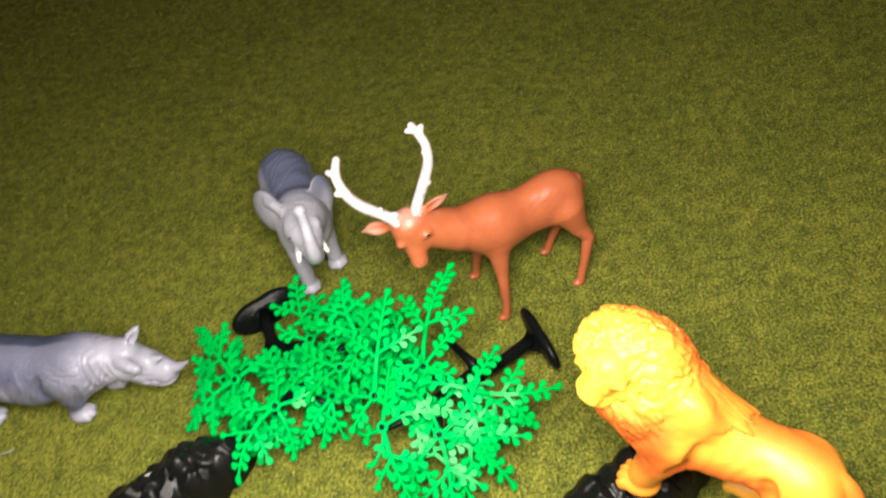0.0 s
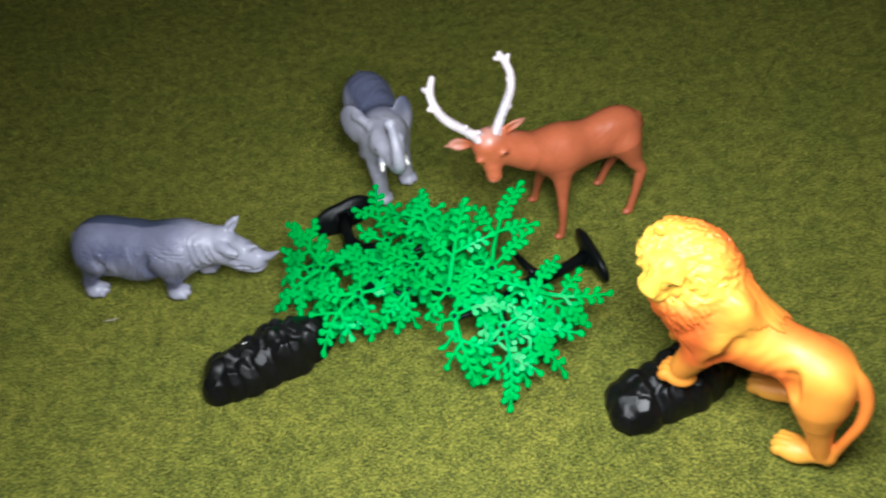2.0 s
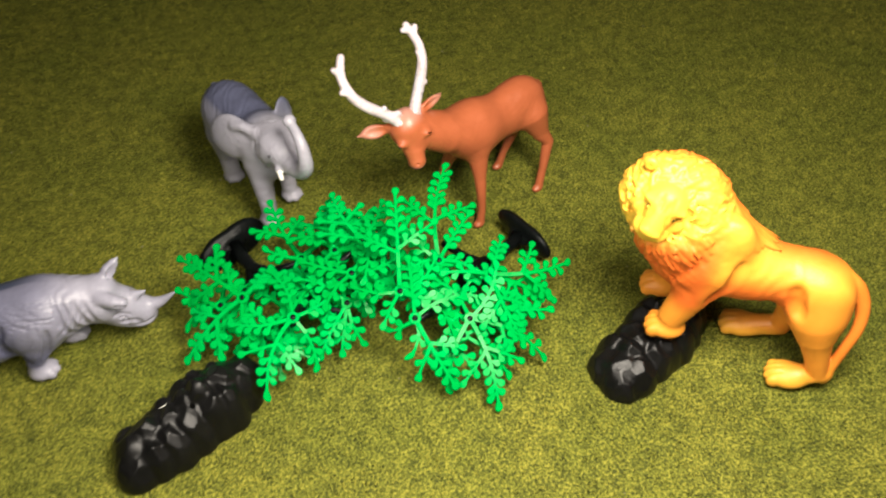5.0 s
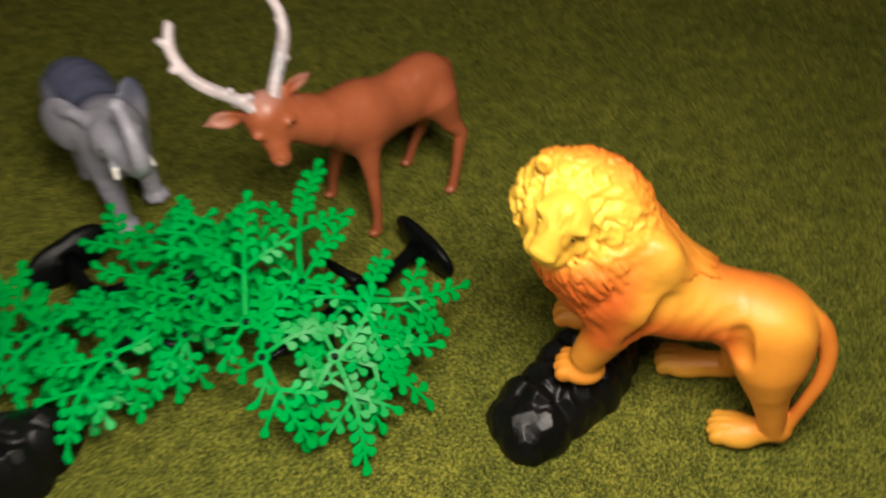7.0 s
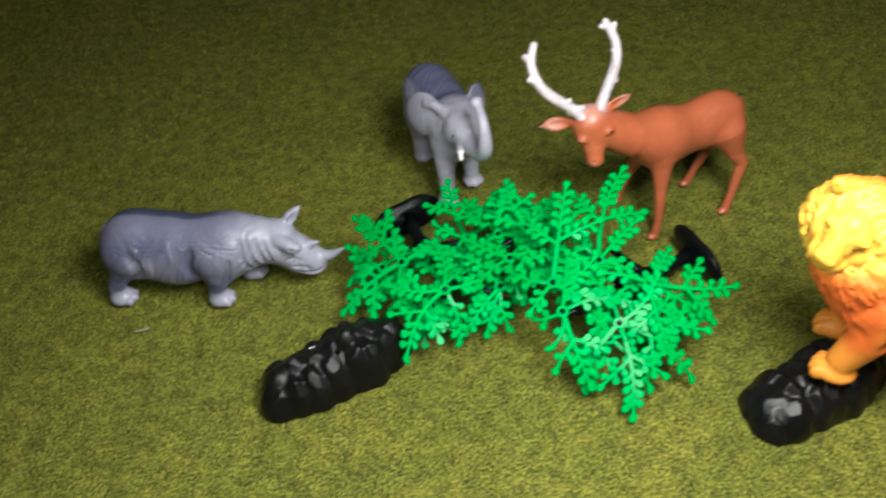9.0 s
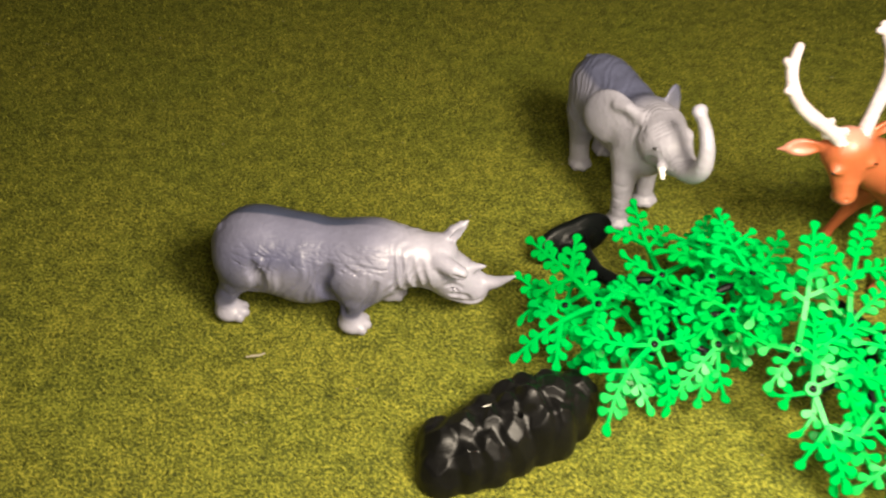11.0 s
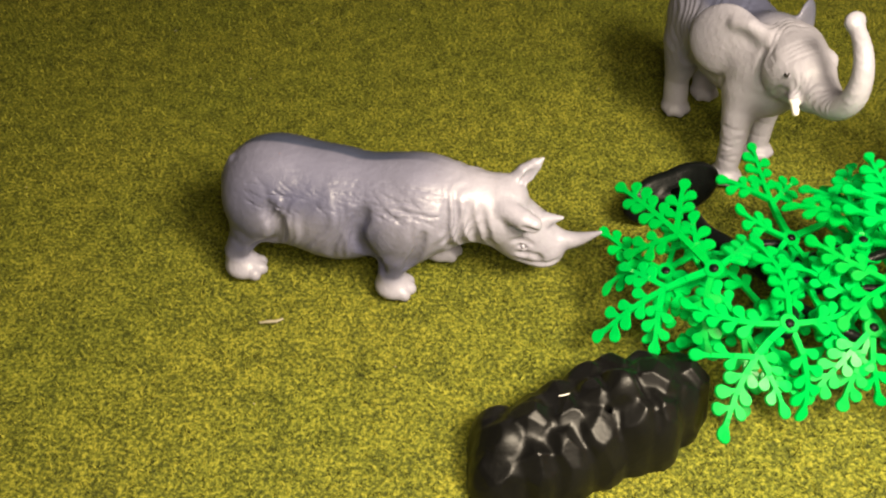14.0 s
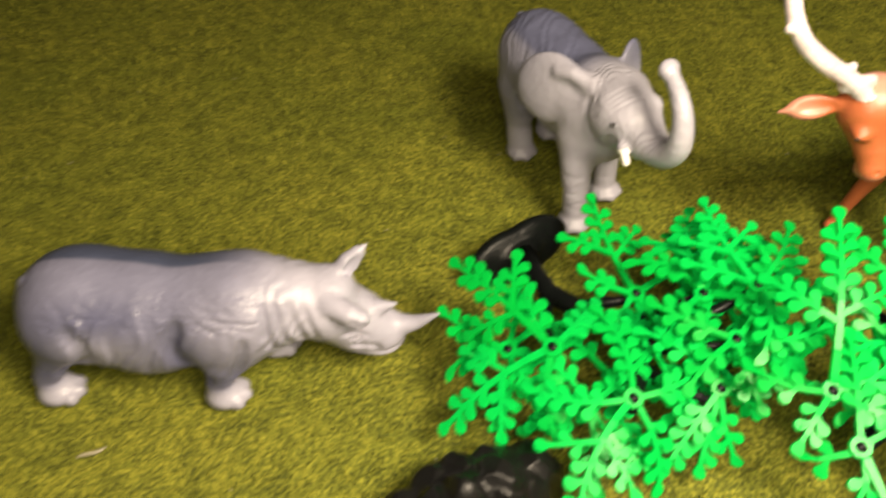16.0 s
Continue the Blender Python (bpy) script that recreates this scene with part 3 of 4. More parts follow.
    ob = c.figure("toy_deer", [DEER_PAINT, ANTLER_PAINT, EYE_PAINT], (0.125, 0.121, -0.0004), 196.6, pale, None, 0.95, ("antler", "eye"), ("knobbly white painted antler", "small black painted eye"))
    tagged(ob, "red-brown plastic toy deer with white antlers, head turned", "toy deer")


def lion():
    rng = random.Random(7)
    c = Clay((-66, -30, -2), (54, 42, 114), 0.5)
    c.limb((8, 0, 60, 13.5), (-8, 0, 55.5, 12.0), (-24, 0, 53.0, 11.0), k=8)
    c.ball((-8, 2.5, 49.5), (17, 9.5, 8.5), (0, 8, 0), k=6)
    c.ball((10, 1, 58), (13, 12.5, 17), k=8)
    c.ball((-37, 0, 51.0), (13, 11.2, 12.6), k=8)
    c.ball((23.0, 1, 81.5), (17.6, 12.5, 16.0), k=6)
    c.ball((15.5, -0.5, 81.5), (10.5, 10.0, 9.5), k=5)
    c.ball((18.0, 5.5, 68.5), (15.0, 12.6, 13.5), k=5)
    c.ball((16, 7, 58), (9.5, 8.0, 9.5), k=5)
    c.limb((7, 0, 72.5, 9.0), (-12, -0.5, 60.8, 6.0), k=5)
    across, face = Vector((0.945, -0.187, 0.266)).normalized(), Vector((0.20, 0.96, -0.16)).normalized()
    crown = across.cross(face).normalized()
    face = crown.cross(across).normalized()
    turn = tuple(math.degrees(a) for a in Matrix((across, face, crown)).transposed().to_euler())
    skull = Vector((26.6, 17.4, 86.4)) - face * 12.0

    def f(a, b, h):
        return tuple(skull + across * a + face * b + crown * h)

    ruff = c.d.copy()
    c.ball(f(0, 2.6, -3), (10.2, 9.0, 9.5), turn, k=3)
    c.ball(f(0, 7.6, 3.5), (6.6, 3.4, 3.0), turn, k=3)
    c.limb((*f(0, 8.0, 3.4), 5.0), (*f(0, 13.6, -4.4), 4.8), k=3)
    c.ball(f(0, 11.0, -8.8), (6.4, 5.8, 4.8), turn, k=3)
    c.ball(f(0, 17.8, -5.2), (4.0, 1.6, 1.9), turn, k=1.4)
    for s in (-1, 1):
        c.ball(f(3.0 * s, 14.0, -8.6), (3.5, 3.1, 2.9), turn, k=1.8)
        c.ball(f(5.2 * s, 10.2, 3.0), (3.0, 1.6, 1.0), turn, k=2.4)
        c.ball(c.settle(c.d, f(5.1 * s, 12.0, 0.2), 0.0), (0.95, 0.7, 0.6), turn, k=0.2, tag=1)
        c.ball(f(8.2 * s, 7.6, -5.5), (3.4, 3.6, 4.4), turn, k=2.0)
    c.ball(f(11.6, 1.5, 8.8), (2.8, 2.0, 2.8), turn, k=2.0)
    c.ball(f(11.6, 3.5, 9.0), (1.2, 0.8, 1.4), turn, k=1.2, dig=True)
    c.ball(f(0, 11.6, -13.2), (4.4, 3.8, 2.7), turn, k=1.8)
    for u in (-3.2, 3.2):
        c.groove(f(u, 10.6, 9.0), f(0.8 * u, 11.4, 4.5), r=0.25, k=1.2)
    for s in (-1, 1):
        c.groove(f(2.4 * s, 13.6, 1.5), f(3.4 * s, 14.4, -2.4), f(6.4 * s, 13.4, -6.0), r=0.3, k=1.2)
        c.groove(f(1.5 * s, 12.2, 7.0), f(1.0 * s, 12.6, 3.0), r=0.25, k=1.2)
        c.groove(f(9.5 * s, 9.0, 1.0), f(9.8 * s, 9.0, -6.0), f(7.0 * s, 11.0, -12.0), r=0.3, k=2.0)
    c.rod(f(-5.6, 14.2, -12.0), f(5.6, 14.2, -12.0), 0.5, 0.5, 0.7, dig=True)
    c.rod(f(0, 18.6, -6.8), f(0, 17.6, -10.8), 0.4, 0.4, 0.6, dig=True)

    def lock(p, flow, length, thick, sway, rise=1.0):
        """One lock of hair laid on the neck, swelling in its middle and ending in a raised tip."""
        flow = flow.normalized()
        side = Vector((rng.uniform(-1, 1), rng.uniform(-1, 1), rng.uniform(-1, 1))) * sway
        a = c.settle(ruff, p, 0.3)
        b = c.settle(ruff, a + flow * length * 0.4 + side * 0.5, 1.2 * rise)
        e = c.settle(ruff, a + flow * length * 0.75 + side, 1.5 * rise)
        g = c.settle(ruff, a + flow * length + side * 0.6, 1.3 * rise)
        c.limb((*a, thick * 0.8), (*b, thick), (*e, thick * 0.75), (*g, thick * 0.35), k=0.5)

    # hair round the face, combed away from it in long uneven locks
    centre, made = Vector((23.0, 1, 81.5)), 0
    while made < 620:
        w = Vector((rng.gauss(0, 1), rng.gauss(0, 1), rng.gauss(0, 1))).normalized()
        p = centre + Vector((w.x * 17.6, w.y * 12.5, w.z * 16.0))
        rel = p - skull
        u, h = rel.dot(across), rel.dot(crown) + 6.0
        ahead = w.dot(face)
        if ahead > 0 and (u / 9.2) ** 2 + (h / 11.0) ** 2 < 1 or w.z < -0.9:
            continue
        out = across * u + crown * (h - 2)
        lock(p, out.normalized() * 0.7 - face * (0.35 + 0.6 * max(0, -ahead)) + Vector((-0.25, 0, -0.4)), rng.uniform(6, 13), rng.choice((0.6, 0.8, 1.0, 1.5)), 2.6, rng.uniform(0.3, 1.0))
        made += 1
    # tight curls over the outer mane
    made = 0
    while made < 300:
        w = Vector((rng.gauss(0, 1), rng.gauss(0, 1), rng.gauss(0, 1))).normalized()
        if w.dot(face) > 0.72 or w.z < -0.8:
            continue
        p = centre + Vector((w.x * 17.6, w.y * 12.5, w.z * 16.0))
        lock(p, Vector((rng.uniform(-1, 1), rng.uniform(-1, 1), rng.uniform(-1, 0.2))) - face * 0.4, rng.uniform(3.5, 6), rng.uniform(0.6, 1.1), 3.0, rng.uniform(0.8, 1.5))
        made += 1
    # short curls of the ruff under the chin, down to the chest
    for k in range(420):
        a = rng.uniform(-1.9, 2.7)
        z = rng.uniform(52 if 0.2 < a < 1.9 else 64, 79)
        f_in = 1.0 - 0.35 * max(0.0, (62 - z) / 12)
        p = Vector((19.5 + 14 * f_in * math.cos(a), 5 + 12 * f_in * math.sin(a), z))
        lock(p, Vector((-0.55 * math.sin(a) - 0.35, 0.2 * math.cos(a), -0.8)), rng.uniform(4.5, 8), rng.uniform(0.5, 0.9), 2.2, 0.35)
    # fringe of the collar over the shoulder
    c.groove((-3, 14, 82), (3, 15, 71), (9, 15, 61), (13, 14, 52), r=0.6, k=2.0)
    for k in range(46):
        u = k / 45
        p = Vector((-3 + 15 * u, 13.0 - 1.0 * u, 82 - 26 * u))
        lock(p + Vector((3.0, 0, 1.0)), Vector((-0.8, 0.1, -0.45)), rng.uniform(4.0, 6.0), rng.uniform(0.6, 0.95), 0.7)
    # the cape along the neck and back, in long parallel strands
    for k in range(190):
        u = rng.random() ** 0.9
        a = rng.uniform(-1.6 + 0.7 * u, 1.3 - 1.1 * u)
        p = Vector((7 - 17 * u, 11 * math.sin(a), 76 - 13.5 * u + 9 * math.cos(a)))
        lock(p, Vector((-0.85, 0.16 * math.sin(a), -0.6)), rng.uniform(8, 12), rng.uniform(0.7, 1.2) * (1.05 - 0.25 * u), 0.7, 0.55)
    # legs
    c.ball((1.0, 8.6, 66), (8.0, 5.0, 15), (0, -20, 0), k=8)
    c.limb((3.5, 10.0, 57, 8.8), (8.0, 11.6, 43, 7.2), (12.5, 12.4, 30, 5.6), k=6)
    c.ball((14.2, 12.4, 23.4), (8, 6.6, 4.8), k=2.5)
    c.ball((13, -7.5, 54), (9.0, 6.0, 14), (0, 6, 0), k=5)
    c.limb((14, -7.5, 48, 6.8), (17, -8.0, 36, 5.6), (16.5, -8.0, 29, 5.0), k=4)
    c.ball((19.0, -8.0, 25.5), (8, 6.6, 4.8), k=2.5)
    c.ball((-39.5, 6.6, 45), (10.4, 7.2, 14), (0, 8, 0), k=8)
    c.limb((-40, 7, 38, 8.0), (-42, 8, 31, 7.0), (-46.0, 8.8, 19, 4.9), (-48.5, 9, 10, 4.2), (-42, 9, 5.2, 4.4), k=8)
    c.ball((-38.0, 9, 4.6), (8, 6.6, 4.8), k=2.5)
    c.ball((-35, -8.5, 44), (11, 7, 14), (0, -8, 0), k=5)
    c.limb((-34, -10, 36, 8.0), (-35, -12, 20, 5.2), (-34, -13, 10, 4.6), (-24, -13.4, 6.2, 4.6), k=4)
    c.ball((-18, -13.6, 5.2), (8.4, 6.6, 4.8), k=2.5)
    for x, y, z in ((14.2, 12.4, 23.4), (19.0, -8.0, 25.5), (-38.0, 9, 4.6), (-18, -13.6, 5.2)):
        for toe in (-4.4, -1.5, 1.5, 4.4):
            c.ball((x + 6.4 - 0.35 * abs(toe), y + toe, z - 1.0), (2.7, 1.75, 3.0), k=0.7)
        for toe in (-3.0, 0.0, 3.0):
            c.groove((x + 2.5, y + toe, z + 5), (x + 6.0, y + toe, z + 3), (x + 9.0, y + toe, z), r=0.3, k=0.9)
    # folds at the shoulder, the flank and the haunch
    c.groove((-8, 15, 64), (-3, 15, 54), (2, 15, 47), r=0.2, k=5.0)
    c.groove((-28, 14, 56), (-29, 14, 50), (-31, 13, 45), r=0.25, k=5.0)
    c.limb(*spline((-45, 0, 56, 4.2), (-51, 0.5, 52.0, 3.4), (-55.0, 2.5, 45, 2.7), (-56.0, 5, 36, 2.3), (-54.5, 7, 26, 2.1), (-53, 8, 17, 2.2), (-52, 8.5, 11, 2.6)), k=0.5)
    c.ball((-51.5, 8.8, 8.5), (3.0, 2.8, 4.4), k=2)
    c.ridges((-6, -20, 40), (14, 20, 70), (0.75, 0, -0.65), 7.0, 0.1)
    c.ridges((-32, -20, 40), (-8, 20, 64), (0.8, 0, 0.5), 5.0, 0.10)

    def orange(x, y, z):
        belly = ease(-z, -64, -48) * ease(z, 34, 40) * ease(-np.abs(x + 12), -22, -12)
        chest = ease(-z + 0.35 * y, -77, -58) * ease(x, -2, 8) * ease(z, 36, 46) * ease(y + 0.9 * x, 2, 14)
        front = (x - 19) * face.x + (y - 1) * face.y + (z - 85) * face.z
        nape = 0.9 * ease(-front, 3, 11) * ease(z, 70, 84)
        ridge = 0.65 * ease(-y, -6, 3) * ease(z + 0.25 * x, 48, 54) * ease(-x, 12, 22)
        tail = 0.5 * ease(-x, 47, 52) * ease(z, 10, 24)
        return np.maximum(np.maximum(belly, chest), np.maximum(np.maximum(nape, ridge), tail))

    def pale(x, y, z):
        front = (x - 19) * face.x + (y - 1) * face.y + (z - 85) * face.z
        head = 0.9 * ease(front, -4, 6) * ease(z + 0.4 * (x - 24), 70, 78)
        flank = 0.35 * ease(y, 4, 10) * ease(z, 52, 62) * ease(-x, -4, 4)
        return head + flank + 0.4 * ease(-z, -12, -6)

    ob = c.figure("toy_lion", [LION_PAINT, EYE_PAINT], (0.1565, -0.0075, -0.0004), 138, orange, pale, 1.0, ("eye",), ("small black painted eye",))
    tagged(ob, "orange and yellow plastic toy lion with front paws on rock", "toy lion")


rhino()
elephant()
deer()
lion()


# ---- the two black rocks ----
def rock(seed, at, heading, tall, label):
    """A long mound of rounded stones with flat facets, moulded in one piece, higher towards one end and cut flat below."""
    rng = random.Random(seed)
    c = Clay((-42, -22, -2), (42, 22, 38), 0.45)
    rows = 7
    for k in range(rows):
        f = k / (rows - 1)
        for side in (-1, 0, 1):
            x = -23.5 + 48.5 * f + rng.uniform(-1.6, 1.6) + 1.6 * side
            y = 5.9 * side * (0.75, 1, 1, 1, 1, 0.92, 0.66)[k] + rng.uniform(-1, 1)
            high = (tall - 0.5) * (0.72, 0.86, 0.95, 1.05, 1.16, 1.18, 1.0)[k] * (1.0 if side == 0 else 0.84) * rng.uniform(0.95, 1.05)
            wide, long = 9.4 * rng.uniform(0.93, 1.06) * (0.95, 0.98, 1.0, 1.03, 1.05, 1.0, 0.86)[k], 8.4 * rng.uniform(0.9, 1.15)
            cut, gx, gy, gz = c.window((x - 16, y - 15, -2), (x + 16, y + 15, 38))
            k0 = np.sqrt(((gx - x) / long) ** 2 + ((gy - y) / wide) ** 2 + (gz / high) ** 2)
            k1 = np.sqrt(((gx - x) / long ** 2) ** 2 + ((gy - y) / wide ** 2) ** 2 + (gz / high ** 2) ** 2) + 1e-6
            d = k0 * (k0 - 1) / k1
            for j in range(14):
                a, b = rng.uniform(0.1, math.pi - 0.1), rng.uniform(-1.1, 1.1)
                w = np.array((math.sin(b), math.cos(b) * math.cos(a), math.cos(b) * math.sin(a)))
                reach = math.sqrt((w[0] * long) ** 2 + (w[1] * wide) ** 2 + (w[2] * high) ** 2) * rng.uniform(0.90, 0.97)
                d = np.maximum(d, (gx - x) * w[0] + (gy - y) * w[1] + gz * w[2] - reach)
            c.melt(cut, d.astype(np.float32), 1.2, 0)
    c.limb((-21, 0, tall - 17.0, 9.0), (19, 0, tall - 13, 10.2), k=2.0)
    whole = c.window((-40, -25, -5), (40, 25, 40))
    c.d[whole[0]] = np.maximum(c.d[whole[0]], -(whole[3] + 0 * whole[1] + 0 * whole[2]))
    c.rod((1.5, -4, -3), (1.5, -4.6, tall + 8), 0.8, 0.8, 0.3, dig=True)
    ob = c.figure("black_rock", [BLACK_PLASTIC], (at[0], at[1], -0.0006), heading)
    tagged(ob, label, "toy rock", group="black toy rocks")


rock(3, (-0.0505, 0.0450), 18, 23, "glossy black plastic faceted toy rock lying on turf")
rock(8, (0.1390, -0.0015), 18, 20.5, "glossy black plastic faceted toy rock under the lion's paws")


# ---- the two toppled plastic trees ----
def tube(bm, stops, sides=8):
    """A bent tapering stem through stops of x, y, z, radius, with closed ends."""
    rings = []
    for i, s in enumerate(stops):
        p = Vector(s[:3])
        way = Vector(stops[min(i + 1, len(stops) - 1)][:3]) - Vector(stops[max(i - 1, 0)][:3])
        u = way.orthogonal().normalized()
        w = way.normalized().cross(u)
        rings.append([bm.verts.new((p + (u * math.cos(a) + w * math.sin(a)) * s[3]) / 1000) for a in [2 * math.pi * j / sides for j in range(sides)]])
    for a, b in zip(rings, rings[1:]):
        for j in range(sides):
            bm.faces.new((a[j], a[(j + 1) % sides], b[(j + 1) % sides], b[j]))
    bm.faces.new(rings[0][::-1])
    bm.faces.new(rings[-1])


def slab(bm, outline, thick, bend):
    """A flat moulded piece from an outline in millimetres, with its edges eased, laid over the frond's bend."""
    n = len(outline)
    cx, cy = sum(p[0] for p in outline) / n, sum(p[1] for p in outline) / n
    layers = []
    for z, grow in ((-0.5, 0.93), (-0.25, 1.0), (0.3, 1.0), (0.5, 0.90)):
        layers.append([bm.verts.new(bend(cx + (x - cx) * grow, cy + (y - cy) * grow, z * thick)) for x, y in outline])
    for a, b in zip(layers, layers[1:]):
        for j in range(n):
            bm.faces.new((a[j], a[(j + 1) % n], b[(j + 1) % n], b[j]))
    bm.faces.new(layers[0][::-1])
    bm.faces.new(layers[-1])


def frond(parent, hub, tips, seed):
    """A flat branching spray: a ring on a peg, arms out to the tips, with side shoots and drop-shaped leaflets."""
    rng = random.Random(seed)
    hub = Vector(hub)
    tips = [Vector(t) for t in tips]
    up = Vector((0, 0, 0))
    for a, b in zip(tips, tips[1:] + tips[:1]):
        w = (a - hub).cross(b - hub)
        up += w if w.z > 0 else -w
    up.normalize()

    def arm(tip):
        bm = bmesh.new()
        way = tip - hub
        length = way.length
        ax = way.normalized()
        ay = up.cross(ax).normalized()
        az = ax.cross(ay)
        arch, roll, sweep = rng.uniform(0.5, 3.0) * length / 35, rng.uniform(-0.25, 0.25), rng.uniform(-3.6, 3.6)

        def bend(x, y, z):
            f = x / length
            p = hub + ax * x + ay * (y + sweep * 4 * f * (1 - f)) + az * (z + arch * 4 * f * (1 - f) + roll * y * f - 0.012 * y * y)
            p.z = max(p.z, 0.7 + 0.3 * z)
            return p / 1000

        def leaflet(x, y, a, size):
            ca, sa = math.cos(a), math.sin(a)
            shape = ((0, -0.60), (1.3, -0.66), (2.2, -1.12), (3.1, -1.52), (4.0, -1.52), (4.75, -0.98), (5.05, 0), (4.75, 0.98), (4.0, 1.52), (3.1, 1.52), (2.2, 1.12), (1.3, 0.66), (0, 0.60))
            slab(bm, [(x + (u * ca - v * sa) * size, y + (u * sa + v * ca) * size) for u, v in shape], 1.2, bend)

        def bar(x0, y0, x1, y1, w0, w1, thick):
            d = Vector((x1 - x0, y1 - y0))
            nrm = Vector((-d.y, d.x)).normalized()
            steps = max(1, int(d.length / 5))
            for i in range(steps):
                t0, t1 = i / steps, (i + 1) / steps + 0.02
                a, b = Vector((x0, y0)) + d * t0, Vector((x0, y0)) + d * t1
                wa, wb = w0 + (w1 - w0) * t0, w0 + (w1 - w0) * t1
                slab(bm, [tuple(a - nrm * wa), tuple(b - nrm * wb), tuple(b + nrm * wb), tuple(a + nrm * wa)], thick, bend)

        def spray(x, y, a, reach, bare, size):
            """A straight shoot with leaflets in near pairs from bare onwards and one at its end."""
            end = reach - 3.6 * size
            ex, ey = x + end * math.cos(a), y + end * math.sin(a)
            bar(x, y, ex, ey, 0.85, 0.62, 1.4)
            count = max(1, round((end - bare) / 4.1))
            for i in range(count):
                s = bare + (end - bare) * (i + 0.15) / count
                for sd in (-1, 1):
                    f = (s + 0.9 * sd * first) / end
                    leaflet(x + (ex - x) * f, y + (ey - y) * f, a + sd * rng.uniform(0.72, 1.02), size * rng.uniform(0.86, 1.0))
            leaflet(ex, ey, a + rng.uniform(-0.12, 0.12), size)

        first = rng.choice((-1, 1))
        if length > 28.5:
            for sd in (-1, 1):
                spray(length * (0.37 + 0.02 * sd * first), 0, sd * rng.uniform(0.86, 1.05), length * rng.uniform(0.40, 0.46), 4.2, 1.02)
            bar(1.8, 0, length * 0.36, 0, 1.05, 0.9, 1.6)
            spray(length * 0.35, 0, 0, length * 0.65, length * 0.16, 1.08)
        else:
            spray(1.8, 0, 0, length - 1.8, 2.6 + 0.10 * length, 1.05)
        part("sprig", bm, LEAF_PLASTIC, ob, "", False)

    def flat(x, y, z):
        ax = up.orthogonal().normalized()
        return (hub + ax * x + up.cross(ax) * y + up * z) / 1000

    ring = [(1.2, 2.5), (2.1, 1.8), (2.7, 0.4), (2.5, -1.0), (1.6, -2.2), (0.1, -2.7), (-1.3, -2.3), (-2.4, -1.1), (-2.7, 0.4), (-1.9, 1.9), (-0.4, 2.7)]
    bm = bmesh.new()
    slab(bm, ring, 1.8, flat)
    ob = part("frond", bm, LEAF_PLASTIC, parent, "", False)
    for tip in tips:
        arm(tip)
    peg = bmesh.new()
    tube(peg, [(*(hub - up * 3.5), 1.25), (*(hub + up * 1.0), 1.25), (*(hub + up * 1.4), 0.8)])
    part("peg", peg, TRUNK_PLASTIC, ob, "black peg through the frond's hub")
    return ob


def base_plate(parent, centre, way, across):
    """An oval moulded foot tipped on its edge, domed towards the trunk."""
    way, across = Vector(way).normalized(), Vector(across).normalized()
    across = (across - way * across.dot(way)).normalized()
    third = way.cross(across)
    bm = bmesh.new()
    rings = []
    for w, s in ((-2.4, 0.5), (-2.1, 0.84), (-1.3, 0.96), (-0.2, 1.0), (0.9, 0.97), (1.7, 0.89), (2.2, 0.76), (2.6, 0.56), (3.3, 0.36), (6.5, 0.21)):
        ring = []
        for j in range(32):
            a = 2 * math.pi * j / 32
            waist = 1.03 - 0.14 * math.exp(-(math.cos(a) / 0.32) ** 2)
            ring.append(bm.verts.new((Vector(centre) + across * (18.6 * s * math.cos(a)) + third * (8.9 * s * waist * math.sin(a)) + way * w) / 1000))
        rings.append(ring)
    for a, b in zip(rings, rings[1:]):
        for j in range(32):
            bm.faces.new((a[j], a[(j + 1) % 32], b[(j + 1) % 32], b[j]))
    bm.faces.new(rings[0][::-1])
    bm.faces.new(rings[-1])
    return part("base_plate", bm, TRUNK_PLASTIC, parent, "oval black foot tipped on its edge")


def tree(at, label, foot, way, across, trunk, branches, fronds):
    root = new("toy_tree")
    tagged(root, label, "toy tree", group="toppled toy trees")
    root.location = (at[0] / 1000, at[1] / 1000, 0)

    def near(p):
        return (p[0] - at[0], p[1] - at[1], *p[2:])

    base_plate(root, near(foot), way, across)
    bm = bmesh.new()
    tube(bm, [near(p) for p in trunk], 10)
    part("trunk", bm, TRUNK_PLASTIC, root)
    for b in branches:
        bm = bmesh.new()
        tube(bm, [near(p) for p in b])
        part("branch", bm, TRUNK_PLASTIC, root)
    for k, (hub, *tips) in enumerate(fronds):
        frond(root, near(hub), [near(t) for t in tips], 11 + k * 5 + int(at[0]))


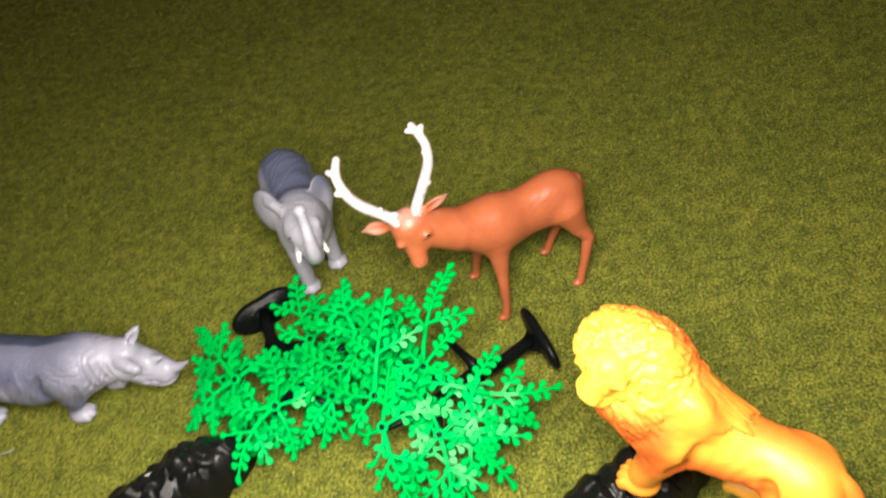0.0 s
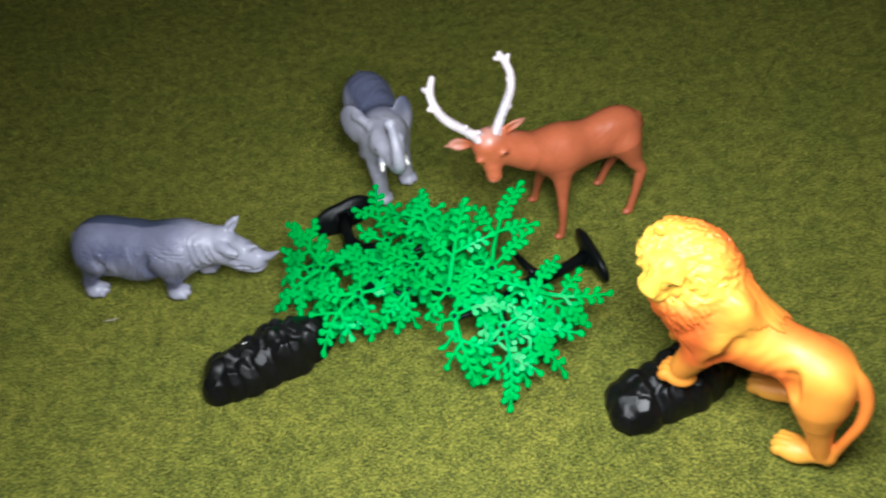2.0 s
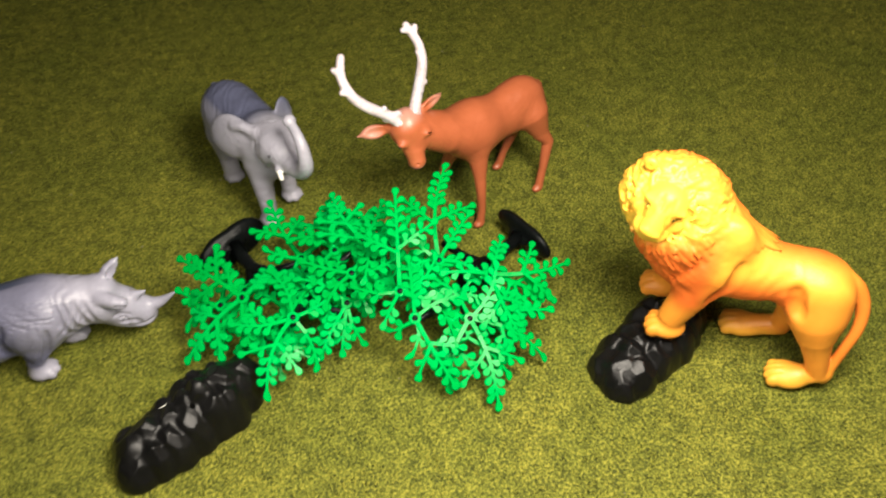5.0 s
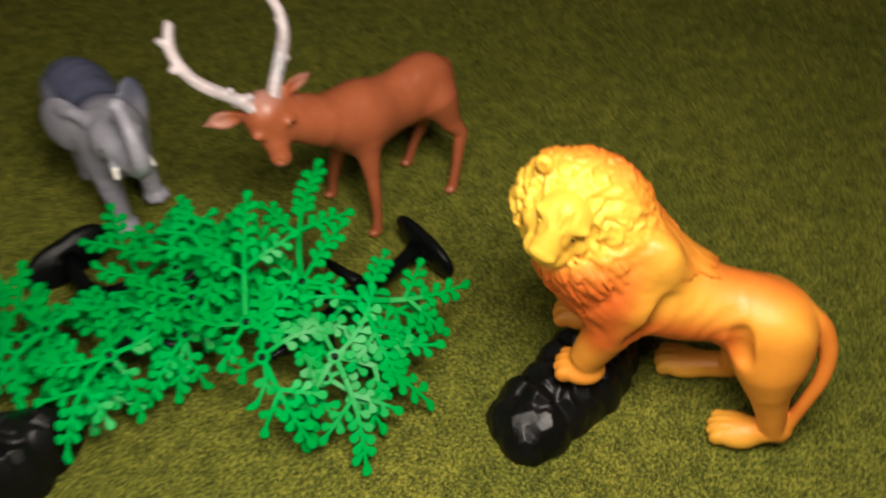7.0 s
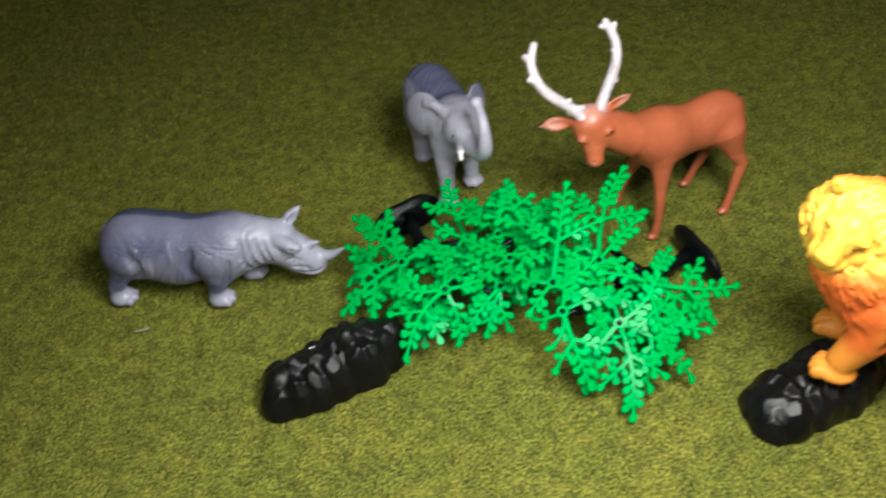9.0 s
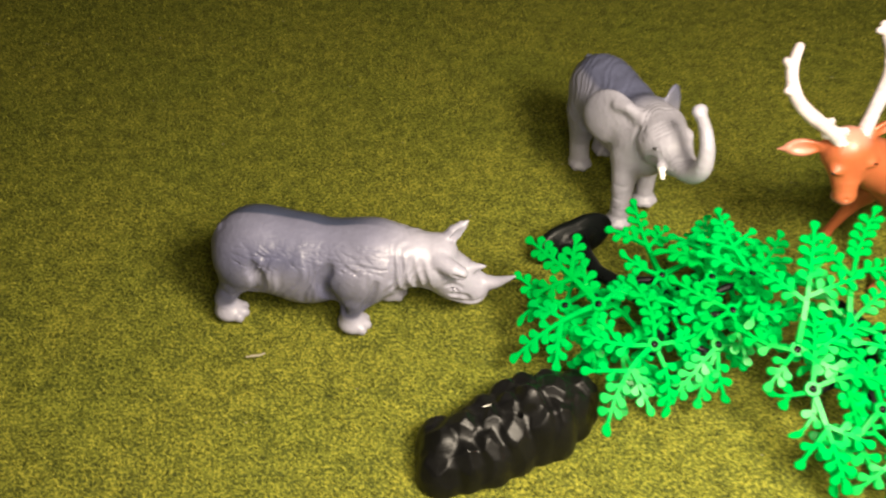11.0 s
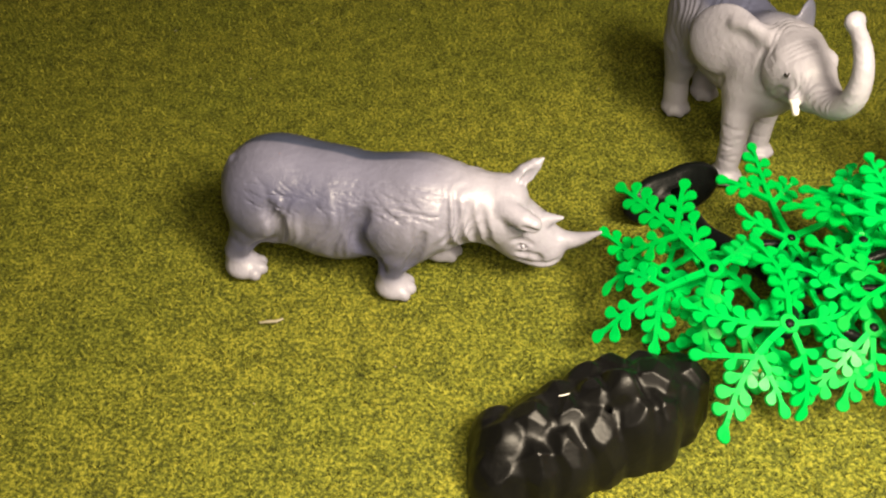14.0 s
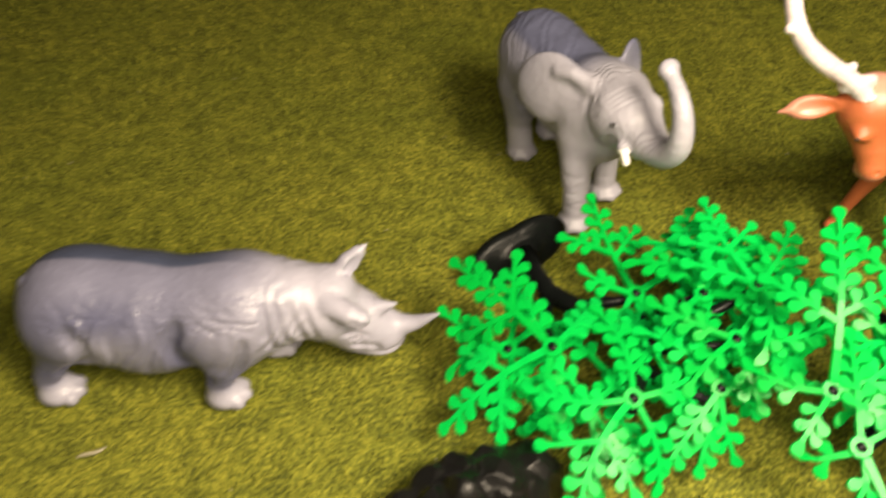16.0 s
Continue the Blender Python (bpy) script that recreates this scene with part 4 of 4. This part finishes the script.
tree((-12, 133), "toppled toy tree with green plastic fronds and black trunk", (-10, 132.5, 8.2), (0.30, -0.84, 0.44), (31, 12, 3),
     [(-9.2, 129, 10, 3.6), (-8, 118, 10.5, 3.2), (-6, 110, 11, 3.0), (0, 102, 12, 3.0), (7, 92, 13, 3.0), (9.5, 82, 15, 2.8), (8, 74, 17, 2.6), (3, 65, 21, 2.3), (-1, 58, 25, 1.7)],
     [[(0, 102, 12, 2.2), (7, 101, 14, 1.7), (14, 98, 17, 1.3)], [(-7, 111, 11, 2.2), (-9, 103, 9, 1.9), (-13, 90, 20, 1.7), (-16, 76, 29, 1.3)],
      [(7, 92, 13, 2.2), (18, 92, 16, 1.8), (27, 87, 27, 1.3)], [(8, 74, 17, 2.2), (15, 66, 18, 1.8), (21, 60, 19, 1.3)],
      [(9.5, 82, 15, 2.0), (26, 82, 24, 1.6), (39, 82, 32, 1.2)], [(9.5, 82, 15, 2.0), (21, 75, 22, 1.6), (29, 70, 27, 1.2)]],
     [((15, 98, 19), (12, 132, 27), (1, 106, 24), (47, 103, 21), (7, 88, 16), (24, 84, 16)),
      ((-16, 75, 31), (-35, 108, 32), (-45, 70, 10), (-17, 94, 33), (0, 91, 27), (-19, 57, 18)),
      ((0, 60, 26), (-2, 86, 30), (-24, 69, 25), (-20, 36, 13), (3, 44, 9), (20, 66, 25)),
      ((-25, 84, 21), (-40, 100, 22), (-41, 84, 15), (-32, 66, 14), (-14, 66, 18), (-6, 86, 24), (-18, 104, 24)),
      ((-9, 64, 20), (-24, 64, 14), (-12, 45, 10), (4, 47, 11), (10, 76, 20), (-22, 82, 22)),
      ((24, 62, 21), (8, 80, 26), (6, 49, 9), (15, 48, 7), (26, 49, 7), (34, 59, 15), (50, 68, 24), (32, 88, 27)),
      ((28, 86, 29), (36, 116, 31), (50, 98, 32), (44, 74, 31), (14, 74, 27), (12, 100, 30)),
      ((40, 82, 34), (37, 112, 38), (56, 99, 37), (58, 74, 35), (32, 62, 30), (24, 92, 36)),
      ((28, 74, 16), (50, 84, 18), (33, 57, 14), (11, 60, 13), (8, 88, 16), (30, 100, 19)),
      ((0, 73, 17), (-25, 66, 10), (-14, 93, 18), (15, 94, 18), (23, 66, 14), (4, 48, 10)),
      ((30, 70, 29), (46, 92, 36), (53, 68, 33), (31, 53, 22), (14, 60, 25), (12, 84, 32)),
      ((12, 78, 22), (30, 92, 24), (36, 70, 22), (16, 56, 16), (-8, 66, 18), (-6, 92, 22)),
      ((42, 76, 26), (58, 92, 30), (62, 68, 28), (44, 58, 22), (24, 70, 24), (30, 98, 28)),
      ((36, 88, 24), (52, 104, 28), (62, 84, 27), (40, 64, 22), (16, 84, 24), (28, 112, 26))])
tree((117, 72), "toppled toy tree with green plastic fronds and forked black trunk", (119, 77, 9.0), (-0.97, -0.22, -0.10), (7, -33, 0),
     [(115, 76, 9.5, 3.6), (107, 71, 11, 3.0), (97, 65.5, 12, 2.9), (89, 63.5, 13, 4.2), (78, 57, 15, 3.0), (66, 49, 18, 2.5), (52, 42, 20, 1.8)],
     [[(89, 63.5, 13, 3.4), (85, 71, 13.5, 2.2), (78, 82, 16, 1.5)], [(89, 63.5, 13, 3.2), (87, 57, 12, 2.4), (86, 53, 11, 1.6)], [(89, 63.5, 13, 2.0), (88, 57, 10, 1.6), (86, 48, 22, 1.4), (83, 45, 27, 1.2)],
      [(66, 49, 18, 2.2), (54, 51, 25, 1.7), (44, 50, 29, 1.3)], [(66, 49, 18, 2.0), (68, 40, 20, 1.6), (67, 32, 20, 1.2)],
      [(78, 57, 15, 2.0), (71, 58, 22, 1.6), (66, 59, 29, 1.2)], [(66, 49, 18, 2.0), (56, 42, 22, 1.5), (46, 37, 25, 1.2)]],
     [((44, 50, 31), (58, 86, 53), (64, 58, 36), (58, 40, 30), (32, 40, 25), (27, 60, 33)),
      ((45, 37, 27), (34, 41, 21), (37, 26, 19), (51, 11, 9), (68, 38, 28), (53, 62, 36)),
      ((67, 31, 22), (102, 23, 18), (92, 10, 6), (64, -2, 3), (49, 13, 5), (57, 51, 33), (87, 46, 32)),
      ((83, 44, 29), (119, 39, 25), (98, 62, 29), (85, 17, 14), (64, 51, 32), (106, 28, 17)),
      ((66, 59, 31), (87, 96, 49), (87, 71, 41), (58, 82, 42), (50, 56, 32), (80, 46, 28)),
      ((58, 44, 25), (42, 54, 27), (78, 36, 23), (58, 22, 15), (72, 60, 30)),
      ((68, 44, 22), (92, 48, 24), (82, 24, 17), (56, 24, 16), (46, 46, 24), (64, 68, 32)),
      ((62, 27, 18), (88, 27, 15), (74, 8, 6), (46, 22, 12), (62, 50, 24))])


# ---- small litter on the turf ----
def straw():
    bm = bmesh.new()
    tube(bm, [(-3.4, 0.2, 0.9, 0.35), (-1, 0, 1.1, 0.5), (1.4, -0.2, 1.0, 0.5), (3.6, 0.3, 1.2, 0.3)], 6)
    me = bpy.data.meshes.new("straw")
    bm.to_mesh(me)
    bm.free()
    me.materials.append(STRAW)
    ob = new("straw", me)
    ob.matrix_world = pose(-0.1385, 0.0870, 0, 0, 0, 8)
    tagged(ob, "pale bit of straw lying on the turf", "litter")


def flake():
    """A curled white chip on the rock's back."""
    bm = bmesh.new()
    tube(bm, [(-1.5, 0.1, 0.1, 0.08), (-0.7, -0.1, 0.3, 0.18), (0.6, 0.0, 0.25, 0.18), (1.4, 0.2, 0.15, 0.08)], 6)
    me = bpy.data.meshes.new("paint_flake")
    bm.to_mesh(me)
    bm.free()
    me.materials.append(TUSK_PAINT)
    ob = new("paint_flake", me)
    top, hit = bpy.data.objects["black_rock"], -1.0
    place = top.matrix_world.inverted() @ Vector((-0.0580, 0.0455, 0))
    for v in top.data.vertices:
        if (v.co.xy - place.xy).length < 0.0012:
            hit = max(hit, (top.matrix_world @ v.co).z)
    ob.matrix_world = pose(-0.0580, 0.0455, hit + 0.0001, 0, 0, 12)
    tagged(ob, "tiny white flake lying on the black rock", "litter")


def lint():
    """Specks of pale fluff caught in the pile."""
    rng = random.Random(21)
    bm = bmesh.new()
    for k in range(70):
        x, y, a = rng.uniform(-320, 380), rng.uniform(-90, 420), rng.uniform(0, 6.28)
        h = rng.uniform(0.25, 0.6)
        tube(bm, [(x - h * math.cos(a), y - h * math.sin(a), 0.7, 0.10), (x, y, 0.95, 0.17), (x + h * math.cos(a), y + h * math.sin(a), 0.8, 0.10)], 5)
    me = bpy.data.meshes.new("lint")
    bm.to_mesh(me)
    bm.free()
    me.materials.append(STRAW)
    tagged(new("lint", me), "tiny pale specks of lint on the turf", "lint", kind="stuff")


straw()
flake()
lint()
